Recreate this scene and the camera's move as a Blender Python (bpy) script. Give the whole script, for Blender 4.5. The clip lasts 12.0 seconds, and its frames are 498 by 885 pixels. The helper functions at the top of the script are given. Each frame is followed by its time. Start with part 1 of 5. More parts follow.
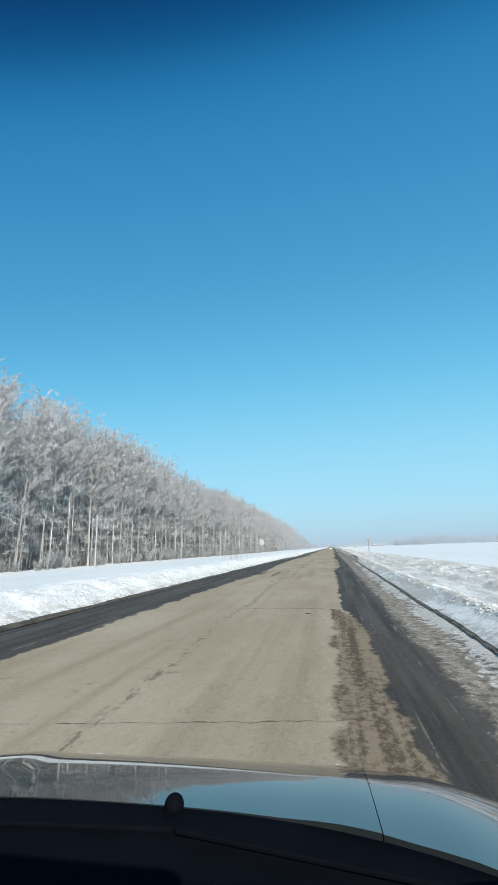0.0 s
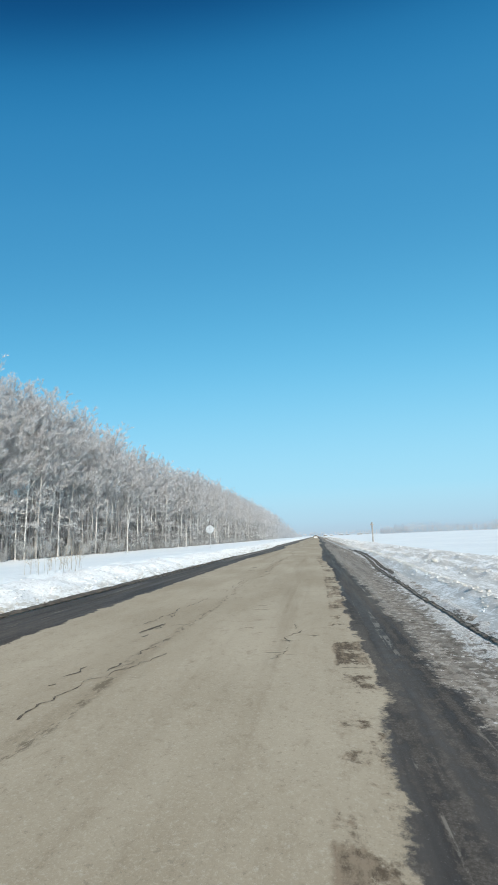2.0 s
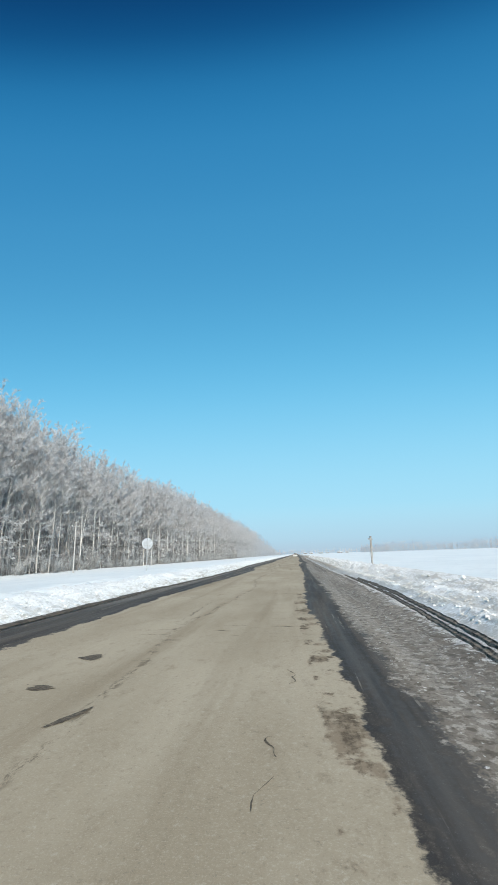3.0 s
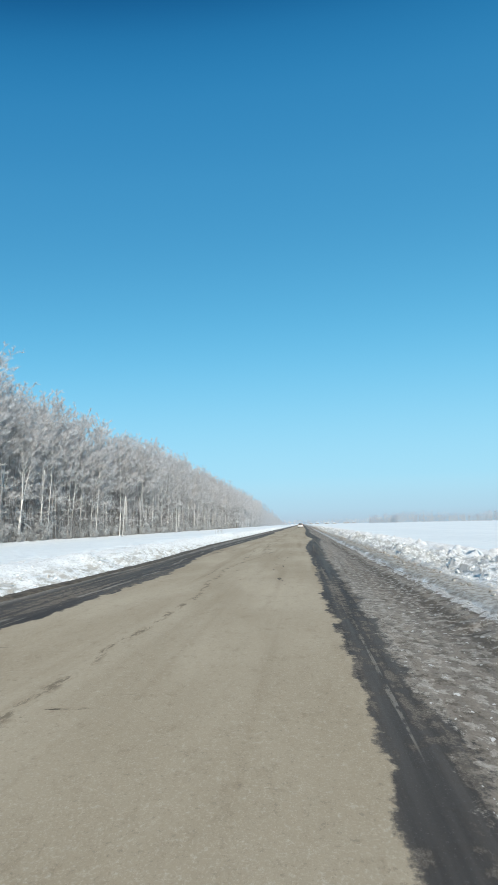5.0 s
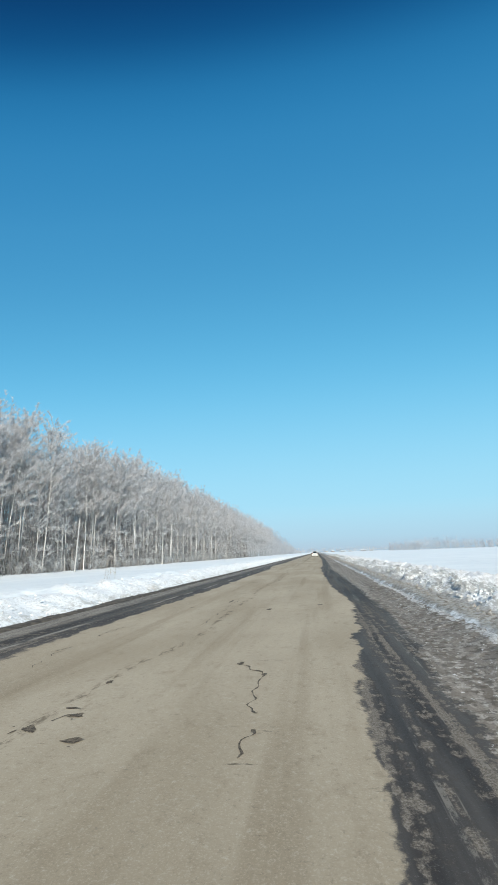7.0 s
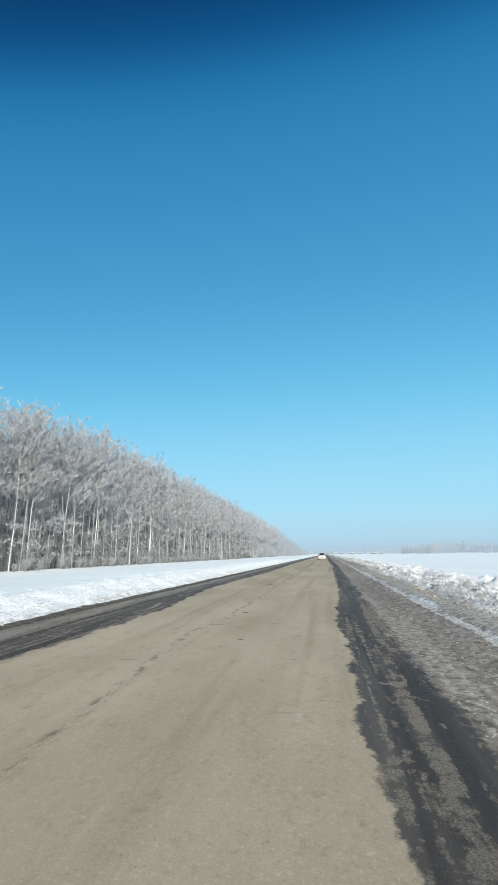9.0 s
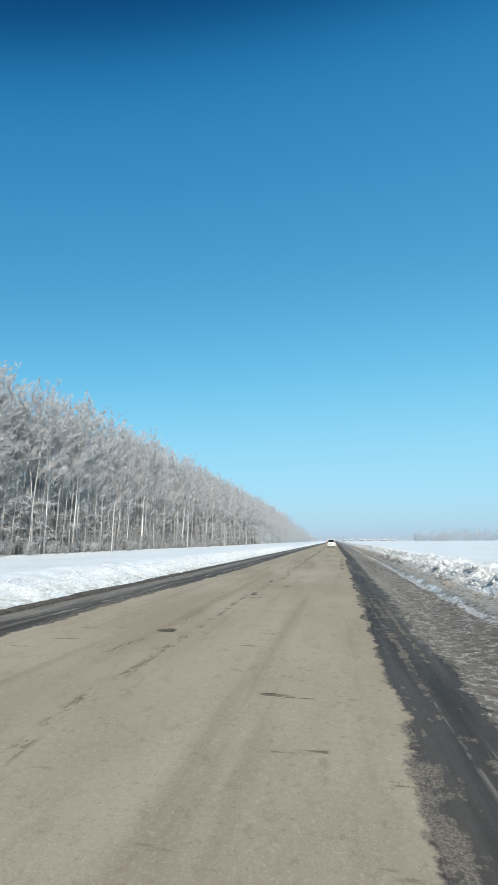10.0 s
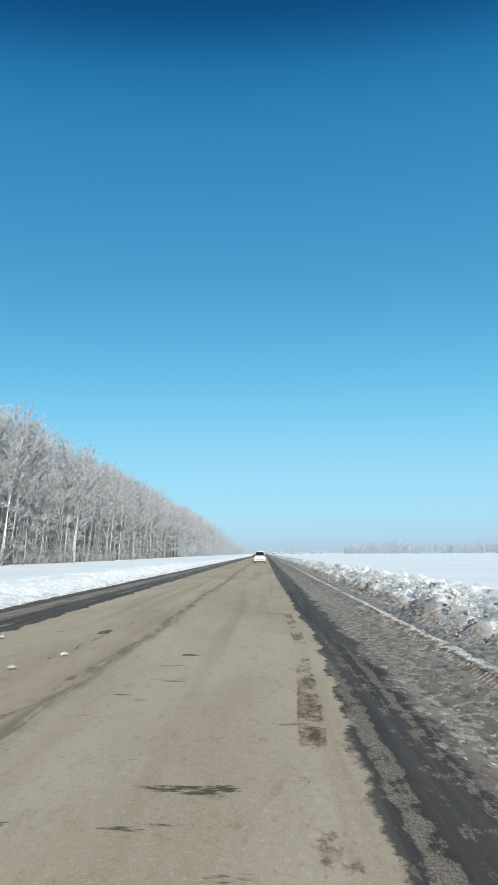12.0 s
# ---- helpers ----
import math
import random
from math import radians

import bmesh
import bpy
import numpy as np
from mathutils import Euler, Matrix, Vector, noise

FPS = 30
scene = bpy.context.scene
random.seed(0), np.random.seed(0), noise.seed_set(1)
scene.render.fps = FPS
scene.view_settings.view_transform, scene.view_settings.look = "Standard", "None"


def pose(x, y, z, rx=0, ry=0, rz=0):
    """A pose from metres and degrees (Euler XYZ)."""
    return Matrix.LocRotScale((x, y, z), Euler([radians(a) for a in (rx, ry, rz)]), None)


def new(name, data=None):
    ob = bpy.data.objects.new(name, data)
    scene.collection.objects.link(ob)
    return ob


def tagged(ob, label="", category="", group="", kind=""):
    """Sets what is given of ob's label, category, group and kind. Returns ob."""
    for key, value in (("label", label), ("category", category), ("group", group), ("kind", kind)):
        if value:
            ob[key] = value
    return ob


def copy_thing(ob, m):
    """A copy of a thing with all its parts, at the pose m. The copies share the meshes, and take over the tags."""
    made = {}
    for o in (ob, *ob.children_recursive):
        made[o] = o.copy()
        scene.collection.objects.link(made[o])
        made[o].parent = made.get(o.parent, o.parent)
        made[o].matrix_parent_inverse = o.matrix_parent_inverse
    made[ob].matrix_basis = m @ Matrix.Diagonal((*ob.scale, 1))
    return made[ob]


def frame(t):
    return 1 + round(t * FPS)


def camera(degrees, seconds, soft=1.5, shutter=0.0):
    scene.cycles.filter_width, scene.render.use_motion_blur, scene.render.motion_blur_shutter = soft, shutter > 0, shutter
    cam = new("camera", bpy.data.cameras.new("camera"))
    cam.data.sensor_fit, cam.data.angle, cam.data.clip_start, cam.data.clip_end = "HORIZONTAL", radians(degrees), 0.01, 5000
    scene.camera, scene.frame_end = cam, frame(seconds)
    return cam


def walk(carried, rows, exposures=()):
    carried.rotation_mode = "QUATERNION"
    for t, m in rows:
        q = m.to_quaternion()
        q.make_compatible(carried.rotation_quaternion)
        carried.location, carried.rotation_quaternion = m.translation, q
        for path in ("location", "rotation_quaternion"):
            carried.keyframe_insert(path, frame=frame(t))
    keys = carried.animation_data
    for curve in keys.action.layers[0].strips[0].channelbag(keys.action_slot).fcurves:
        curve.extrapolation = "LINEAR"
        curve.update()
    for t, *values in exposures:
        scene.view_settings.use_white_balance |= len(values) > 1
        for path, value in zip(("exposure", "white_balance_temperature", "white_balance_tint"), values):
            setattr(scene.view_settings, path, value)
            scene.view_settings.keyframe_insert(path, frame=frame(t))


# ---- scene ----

# ================= camera =================
cam = camera(59.1, 12.0, soft=1.5)
SPEED, EYE = 14.4, 1.35
# seconds, yaw, pitch, roll: a drive straight along +y at an even speed, the camera held in the hand
ROWS = [
    (0.0, 10.42, 13.73, 1.90), (0.5, 10.04, 14.70, 2.00), (0.8, 10.15, 15.50, 1.76), (1.0, 10.23, 16.22, 1.60),
    (1.2, 9.45, 16.60, 2.12), (1.5, 8.28, 11.05, 2.90), (1.6, 8.36, 10.50, 2.76), (2.0, 8.66, 12.31, 2.20),
    (2.4, 6.98, 9.90, 1.72), (2.5, 6.56, 10.96, 1.60), (2.8, 6.25, 15.30, 1.72), (3.0, 6.05, 14.40, 1.80),
    (3.2, 6.57, 14.99, 1.80), (4.8, 6.08, 13.66, 0.80), (5.0, 6.85, 10.63, 1.20), (5.2, 7.19, 11.00, 1.24),
    (5.5, 7.71, 10.55, 1.30), (6.0, 8.10, 11.68, 0.70), (6.5, 8.75, 13.47, 1.10), (6.8, 8.65, 16.20, 1.52),
    (7.0, 8.59, 14.27, 1.80), (7.2, 7.23, 8.50, 0.30), (7.5, 7.74, 12.03, 0.90), (7.7, 8.85, 14.26, 0.86),
    (9.3, 9.64, 14.36, 0.75), (9.5, 9.59, 11.46, 1.20), (9.7, 10.09, 11.60, 0.80), (9.9, 10.60, 12.90, 0.40),
    (10.0, 10.85, 12.62, 0.20), (10.1, 10.75, 14.80, 0.42), (10.3, 10.54, 12.90, 0.86), (10.5, 10.34, 10.01, 1.30),
    (10.7, 10.61, 16.20, 1.70), (10.9, 10.88, 16.30, 2.10), (11.0, 11.02, 17.05, 2.30), (11.1, 11.03, 17.60, 2.18),
    (11.3, 11.04, 15.50, 1.94), (11.5, 11.05, 16.33, 1.70), (11.7, 10.60, 17.20, 1.50), (12.0, 2.07, 14.15, 0.20),
]
walk(cam, [(t, pose(0, SPEED * t, EYE, 90 + pitch, roll, yaw)) for t, yaw, pitch, roll in ROWS])

# ================= light =================
SUN_EL, SUN_AZ = 33.5, -26.0         # degrees: height, and turn to the left of straight behind (minus: right)
to_sun = Vector((-math.sin(radians(SUN_AZ)) * math.cos(radians(SUN_EL)),
                 -math.cos(radians(SUN_AZ)) * math.cos(radians(SUN_EL)), math.sin(radians(SUN_EL))))
sun = new("sun", bpy.data.lights.new("sun", "SUN"))
sun.data.energy, sun.data.angle, sun.data.color = 4.8, radians(0.53), (1.0, 0.945, 0.84)
sun.rotation_mode = "QUATERNION"
sun.rotation_quaternion = to_sun.to_track_quat("Z", "Y")


def srgb(r, g, b):
    f = lambda c: c / 12.92 if c <= 0.04045 else ((c + 0.055) / 1.055) ** 2.4
    return (f(r / 255), f(g / 255), f(b / 255), 1)


def make_world():
    w = bpy.data.worlds.new("winter_sky")
    scene.world = w
    w.use_nodes = True
    n, l = w.node_tree.nodes, w.node_tree.links
    n.clear()
    sky = n.new("ShaderNodeTexSky")
    sky.sky_type, sky.sun_disc = "NISHITA", False
    sky.sun_elevation, sky.sun_rotation = radians(SUN_EL), radians(180 + SUN_AZ)
    sky.air_density, sky.dust_density, sky.ozone_density = 1.0, 0.3, 2.0
    dim = n.new("ShaderNodeVectorMath")
    dim.operation = "SCALE"
    dim.inputs["Scale"].default_value = 0.08
    l.new(sky.outputs[0], dim.inputs[0])
    co = n.new("ShaderNodeTexCoord")
    sep = n.new("ShaderNodeSeparateXYZ")
    flat = n.new("ShaderNodeMapping")          # the gradient is drawn out sideways, so its dark upper strip runs level
    flat.inputs["Rotation"].default_value = (0, 0, radians(3))
    flat.inputs["Scale"].default_value = (0.45, 1.0, 1.0)
    l.new(co.outputs["Generated"], flat.inputs["Vector"])
    unit = n.new("ShaderNodeVectorMath")
    unit.operation = "NORMALIZE"
    l.new(flat.outputs[0], unit.inputs[0])
    l.new(unit.outputs[0], sep.inputs[0])
    asin = n.new("ShaderNodeMath")
    asin.operation = "ARCSINE"
    l.new(sep.outputs["Z"], asin.inputs[0])
    deg = n.new("ShaderNodeMath")
    deg.operation = "DIVIDE"
    deg.inputs[1].default_value = math.pi / 2
    l.new(asin.outputs[0], deg.inputs[0])
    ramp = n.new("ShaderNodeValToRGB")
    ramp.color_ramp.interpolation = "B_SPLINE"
    # from 54 degrees up, the windscreen's dark tint strip is put into the sky
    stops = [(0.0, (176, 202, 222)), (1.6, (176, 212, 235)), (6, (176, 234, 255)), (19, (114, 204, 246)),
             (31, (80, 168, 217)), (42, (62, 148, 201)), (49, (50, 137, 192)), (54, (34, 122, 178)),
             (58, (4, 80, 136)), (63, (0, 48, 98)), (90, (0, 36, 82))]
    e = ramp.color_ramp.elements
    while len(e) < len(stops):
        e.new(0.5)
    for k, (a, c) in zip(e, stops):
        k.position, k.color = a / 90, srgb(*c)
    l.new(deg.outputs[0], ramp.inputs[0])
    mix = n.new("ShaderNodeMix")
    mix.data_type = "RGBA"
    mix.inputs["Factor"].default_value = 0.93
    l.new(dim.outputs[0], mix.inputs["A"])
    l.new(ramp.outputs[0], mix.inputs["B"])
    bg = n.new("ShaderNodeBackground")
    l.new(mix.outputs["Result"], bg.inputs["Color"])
    out = n.new("ShaderNodeOutputWorld")
    l.new(bg.outputs[0], out.inputs[0])


make_world()

# ================= materials =================


class Mat:
    """A small helper to write node materials."""

    def __init__(self, name, rough=0.8, metal=0.0):
        self.m = bpy.data.materials.new(name)
        self.m.use_nodes = True
        self.t = self.m.node_tree
        self.b = self.t.nodes["Principled BSDF"]
        self.b.inputs["Roughness"].default_value = rough
        self.b.inputs["Metallic"].default_value = metal
        self.pos = None

    def node(self, kind, **values):
        nd = self.t.nodes.new(kind)
        for k, v in values.items():
            nd.inputs[k].default_value = v
        return nd

    def link(self, a, b):
        self.t.links.new(a, b)

    def place(self, sx=1.0, sy=1.0, sz=1.0, local=False):
        g = self.t.nodes.new("ShaderNodeTexCoord" if local else "ShaderNodeNewGeometry")
        mp = self.node("ShaderNodeMapping", Scale=(sx, sy, sz))
        self.link(g.outputs["Object" if local else "Position"], mp.inputs["Vector"])
        return mp.outputs[0]

    def noise(self, scale, stretch=(1, 1, 1), detail=4.0, rough=0.55, local=False):
        nd = self.node("ShaderNodeTexNoise", Scale=scale, Detail=detail, Roughness=rough)
        self.link(self.place(*stretch, local=local), nd.inputs["Vector"])
        return nd.outputs["Fac"]

    def step(self, fac, lo, hi, to_lo=0.0, to_hi=1.0):
        nd = self.node("ShaderNodeMapRange", **{"From Min": lo, "From Max": hi, "To Min": to_lo, "To Max": to_hi})
        nd.interpolation_type = "SMOOTHSTEP"
        self.link(fac, nd.inputs["Value"])
        return nd.outputs[0]

    def mix(self, fac, a, b):
        nd = self.t.nodes.new("ShaderNodeMix")
        nd.data_type = "RGBA"
        if isinstance(fac, (int, float)):
            nd.inputs["Factor"].default_value = fac
        else:
            self.link(fac, nd.inputs["Factor"])
        for key, v in (("A", a), ("B", b)):
            if isinstance(v, tuple):
                nd.inputs[key].default_value = v if len(v) == 4 else (*v, 1)
            else:
                self.link(v, nd.inputs[key])
        return nd.outputs["Result"]

    def math(self, op, a, b):
        nd = self.t.nodes.new("ShaderNodeMath")
        nd.operation = op
        for k, v in enumerate((a, b)):
            if isinstance(v, (int, float)):
                nd.inputs[k].default_value = v
            else:
                self.link(v, nd.inputs[k])
        return nd.outputs[0]

    def color(self, c):
        if isinstance(c, tuple):
            self.b.inputs["Base Color"].default_value = c if len(c) == 4 else (*c, 1)
        else:
            self.link(c, self.b.inputs["Base Color"])
        return self

    def rough(self, r):
        self.link(r, self.b.inputs["Roughness"])
        return self

    def bump(self, height, strength=0.4, distance=0.02):
        nd = self.node("ShaderNodeBump", Strength=strength, Distance=distance)
        self.link(height, nd.inputs["Height"])
        self.link(nd.outputs[0], self.b.inputs["Normal"])
        return self


def plain(name, color, rough=0.5, metal=0.0, vary=0.12, scale=6.0):
    k = Mat(name, rough, metal)
    n = k.noise(scale, local=True)
    dark = tuple(c * (1 - vary) for c in color[:3])
    light = tuple(min(1, c * (1 + vary)) for c in color[:3])
    return k.color(k.mix(k.step(n, 0.35, 0.65), dark, light)).m


def snow_material():
    k = Mat("snow", 0.75)
    big, fine = k.noise(0.12), k.noise(2.2, detail=6)
    c = k.mix(k.step(big, 0.35, 0.7), (0.79, 0.83, 0.84), (0.86, 0.89, 0.89))
    c = k.mix(k.step(fine, 0.50, 0.70, 0, 0.35), c, (0.64, 0.66, 0.69))
    return k.color(c).bump(k.noise(4.0, detail=8, rough=0.7), 0.6, 0.10).m


def bank_material():
    """Ploughed snow: white, on the later stretch with road grit caught in its broken faces; shade among its lumps is
    put into the colour too.
    """
    k = Mat("ploughed_snow", 0.8)
    g = k.t.nodes.new("ShaderNodeNewGeometry")
    sx = k.t.nodes.new("ShaderNodeSeparateXYZ")
    k.link(g.outputs["Position"], sx.inputs[0])
    grit, blot = k.noise(9.0, detail=8, rough=0.7), k.noise(1.3, (1, 0.7, 1), detail=7, rough=0.7)
    c = k.mix(k.step(grit, 0.42, 0.68), (0.90, 0.90, 0.89), (0.74, 0.73, 0.71))
    c = k.mix(k.step(blot, 0.54, 0.64, 0, 0.35), c, (0.55, 0.53, 0.49))
    late = k.math("MULTIPLY", k.step(sx.outputs["Y"], 55.0, 95.0), k.step(sx.outputs["X"], 4.1, 5.0, 1.0, 0.2))
    # road grit, greyed further to paint in the shade between broken chunks
    dirty = k.math("MULTIPLY", k.step(k.math("ADD", k.math("MULTIPLY", grit, 0.55), k.math("MULTIPLY", blot, 0.45)), 0.44, 0.53, 0, 0.8), late)
    c = k.mix(dirty, c, (0.33, 0.325, 0.30))
    shift = k.math("ADD", sx.outputs["X"], k.math("MULTIPLY", k.math("SUBTRACT", blot, 0.5), 0.9))
    foot = k.math("MULTIPLY", k.math("MULTIPLY", k.step(shift, 2.36, 2.5), k.step(shift, 2.95, 3.25, 1.0, 0.0)), k.step(sx.outputs["Y"], 60.0, 85.0))
    dirt = k.mix(k.step(k.noise(10.0, (1, 0.8, 1), detail=8, rough=0.75), 0.42, 0.58), (0.19, 0.158, 0.125), (0.46, 0.42, 0.36))
    c = k.mix(k.math("MULTIPLY", foot, k.step(grit, 0.52, 0.60, 1.0, 0.25)), c, dirt)
    # grey speckle of the early rows: grit plus the lumps' shadows, as colour
    band = k.math("ADD", k.math("MULTIPLY", k.noise(2.4, (1, 0.18, 1), detail=5, rough=0.7), 0.5), k.math("MULTIPLY", k.noise(11.0, detail=8, rough=0.8), 0.5))
    early = k.step(sx.outputs["Y"], 55.0, 85.0, 0.75, 0.0)
    c = k.mix(k.math("MULTIPLY", k.step(band, 0.44, 0.53), early), c, (0.43, 0.405, 0.365))
    return k.color(c).bump(k.math("ADD", grit, k.noise(4.0, detail=9, rough=0.75)), 0.4, 0.04).m


def verge_material():
    """Snow thrown up in coarse grains, with a little road grit between them close to the road."""
    k = Mat("granular_snow", 0.8)
    grain, grit = k.noise(11.0, detail=9, rough=0.78), k.noise(4.0, (1, 0.6, 1), detail=8, rough=0.75)
    g = k.t.nodes.new("ShaderNodeNewGeometry")
    sx = k.t.nodes.new("ShaderNodeSeparateXYZ")
    k.link(g.outputs["Position"], sx.inputs[0])
    near = k.step(sx.outputs["X"], -7.4, -6.6)
    c = k.mix(k.step(grain, 0.36, 0.54), (0.60, 0.595, 0.58), (0.86, 0.87, 0.865))
    c = k.mix(k.math("MULTIPLY", k.step(grit, 0.45, 0.58, 0, 0.85), near), c, (0.42, 0.39, 0.34))
    return k.color(c).bump(k.math("ADD", grain, grit), 0.45, 0.05).m


def tan_color(k):
    """Dusty, salt-bleached asphalt with worn wheel tracks, dark scars and coarse grain."""
    grain = k.noise(70.0, detail=4, rough=0.75)
    pebble = k.noise(55.0, detail=4, rough=0.7)
    blot = k.noise(0.55, (1.0, 0.35, 1), detail=6, rough=0.6)
    track = k.noise(1.9, (1.0, 0.035, 1), detail=4)
    mottle = k.noise(5.0, (1.0, 0.6, 1), detail=8, rough=0.75)
    c = k.mix(k.step(blot, 0.3, 0.72), (0.345, 0.285, 0.203), (0.447, 0.38, 0.284))
    c = k.mix(k.step(track, 0.50, 0.72, 0, 0.55), c, (0.25, 0.197, 0.132))
    c = k.mix(k.step(mottle, 0.52, 0.70, 0, 0.5), c, (0.235, 0.187, 0.128))
    c = k.mix(k.step(grain, 0.50, 0.66, 0, 0.42), c, (0.54, 0.47, 0.365))
    c = k.mix(k.step(pebble, 0.56, 0.70, 0, 0.3), c, (0.19, 0.155, 0.108))
    grit = k.noise(19.0, detail=7, rough=0.82)
    c = k.mix(k.step(grit, 0.56, 0.64, 0, 0.45), c, (0.185, 0.155, 0.117))
    c = k.mix(k.step(grit, 0.36, 0.45, 0.35, 0), c, (0.57, 0.51, 0.42))
    scar = k.noise(2.2, (0.55, 2.6, 1), detail=8, rough=0.66)
    seldom = k.noise(0.3, (1, 0.6, 1), detail=3)
    scar = k.math("MULTIPLY", k.step(scar, 0.62, 0.67), k.step(seldom, 0.48, 0.60))
    c = k.mix(scar, c, (0.10, 0.082, 0.058))
    # the worn seam between the lanes
    g = k.t.nodes.new("ShaderNodeNewGeometry")
    sx = k.t.nodes.new("ShaderNodeSeparateXYZ")
    k.link(g.outputs["Position"], sx.inputs[0])
    bend = k.math("MULTIPLY", k.math("SUBTRACT", k.noise(0.09, (0.01, 1, 1), detail=3), 0.5), 2.2)
    off = k.math("ABSOLUTE", k.math("ADD", k.math("ADD", sx.outputs["X"], 2.2), bend), 0.0)
    seam = k.math("MULTIPLY", k.step(off, 0.02, 0.11, 1.0, 0.0), k.step(k.noise(6.5, (1, 0.4, 1), detail=9, rough=0.78), 0.49, 0.58))
    c = k.mix(k.math("MULTIPLY", seam, 0.7), c, (0.125, 0.10, 0.07))
    # a smear of rubbed-in dirt on the far stretch
    sway = k.math("MULTIPLY", k.math("SUBTRACT", k.noise(0.12, (0.01, 1, 1), detail=4), 0.5), 0.7)
    off = k.math("ABSOLUTE", k.math("ADD", k.math("ADD", sx.outputs["X"], 2.0), sway), 0.0)
    rub = k.math("MULTIPLY", k.step(off, 0.03, 0.20, 1.0, 0.0), k.step(k.noise(5.0, (1, 0.22, 1), detail=9, rough=0.78), 0.40, 0.56))
    c = k.mix(k.math("MULTIPLY", rub, k.step(sx.outputs["Y"], 164.0, 172.0, 0.0, 0.75)), c, (0.165, 0.134, 0.095))
    return c, grain


def wet_color(k):
    """Asphalt washed dark by meltwater, with dried grey lanes drawn along the road, cross bars and grit."""
    streak = k.noise(3.2, (1.0, 0.05, 1), detail=6, rough=0.6)
    lane = k.noise(6.0, (1.0, 0.022, 1), detail=3)
    ragged = k.noise(7.0, (1.0, 0.45, 1), detail=9, rough=0.8)
    bars = k.noise(7.0, (0.85, 0.9, 1), detail=7, rough=0.68)
    grain = k.noise(60.0, detail=5, rough=0.8)
    c = k.mix(k.step(streak, 0.35, 0.65), (0.050, 0.045, 0.042), (0.098, 0.088, 0.079))
    both = k.math("ADD", k.math("MULTIPLY", lane, 0.40), k.math("ADD", k.math("MULTIPLY", ragged, 0.28), k.math("MULTIPLY", bars, 0.32)))
    g = k.t.nodes.new("ShaderNodeNewGeometry")
    sx = k.t.nodes.new("ShaderNodeSeparateXYZ")
    k.link(g.outputs["Position"], sx.inputs[0])
    share = k.math("MULTIPLY", k.step(k.noise(0.045, (0.05, 1, 1), detail=2), 0.40, 0.54, 0.35, 0.85), k.step(sx.outputs["Y"], 66.0, 84.0, 0.3, 1.0))
    dry = k.math("MULTIPLY", k.step(both, 0.50, 0.545), share)
    c = k.mix(dry, c, k.mix(k.step(grain, 0.40, 0.62), (0.13, 0.110, 0.088), (0.30, 0.262, 0.218)))
    line = k.math("MULTIPLY", k.step(k.noise(9.0, (1.0, 0.02, 1), detail=3), 0.62, 0.66), k.step(k.noise(5.0, (1, 0.35, 1), detail=8, rough=0.8), 0.47, 0.56, 0.0, 0.7))
    c = k.mix(line, c, (0.25, 0.225, 0.19))
    c = k.mix(k.step(grain, 0.58, 0.70, 0, 0.4), c, (0.27, 0.255, 0.235))
    return c, k.step(both, 0.46, 0.54, 0.66, 0.92)


def slush_color(k, to_snow, to_track=None):
    """Frozen brown slush pressed by tyres into lanes and short cross bars, gritty, with crisp white ice flecks."""
    lanes = k.noise(2.6, (1.0, 0.03, 1), detail=4)
    bars = k.noise(8.0, (0.95, 0.85, 1), detail=4, rough=0.6)
    pale = k.noise(8.5, (1.0, 0.85, 1), detail=5, rough=0.62)
    clot = k.noise(6.5, (1.0, 0.8, 1), detail=10, rough=0.8)
    fine = k.noise(34.0, (1.0, 0.7, 1), detail=7, rough=0.82)
    fleck = k.noise(13.0, (1.0, 0.8, 1), detail=5, rough=0.65)
    c = k.mix(k.step(lanes, 0.36, 0.64), (0.195, 0.165, 0.136), (0.32, 0.278, 0.232))
    if to_track is not None:
        off = k.math("ADD", k.math("ABSOLUTE", to_track, 0.0), k.math("MULTIPLY", k.math("SUBTRACT", clot, 0.5), 0.5))
        c = k.mix(k.step(off, 0.07, 0.16, 0.75, 0.0), c, (0.085, 0.068, 0.052))
    c = k.mix(k.step(bars, 0.40, 0.47, 0.75, 0), c, (0.105, 0.088, 0.070))
    c = k.mix(k.step(pale, 0.53, 0.58, 0, 0.8), c, (0.46, 0.415, 0.36))
    c = k.mix(k.step(clot, 0.54, 0.60, 0, 0.6), c, (0.40, 0.355, 0.305))
    c = k.mix(k.step(clot, 0.38, 0.45, 0.65, 0), c, (0.09, 0.075, 0.060))
    c = k.mix(k.step(fine, 0.42, 0.56, 0.4, 0), c, (0.135, 0.115, 0.094))
    drift = k.math("ADD", k.math("MULTIPLY", k.noise(1.9, (1, 0.25, 1), detail=7, rough=0.75), 0.4), k.math("ADD", k.math("MULTIPLY", pale, 0.35), k.math("MULTIPLY", clot, 0.25)))
    reach = k.step(to_snow, -0.75, -0.2, 0.0, 0.14)
    snowy = k.step(k.math("ADD", drift, reach), 0.585, 0.64)
    c = k.mix(k.math("MULTIPLY", snowy, 0.88), c, k.mix(k.step(fine, 0.40, 0.60), (0.40, 0.375, 0.34), (0.80, 0.785, 0.76)))
    c = k.mix(k.step(fleck, 0.64, 0.665, 0, 0.85), c, (0.72, 0.70, 0.67))
    return c, k.math("ADD", k.math("MULTIPLY", bars, 1.6), k.math("ADD", clot, k.math("MULTIPLY", fine, 0.6)))


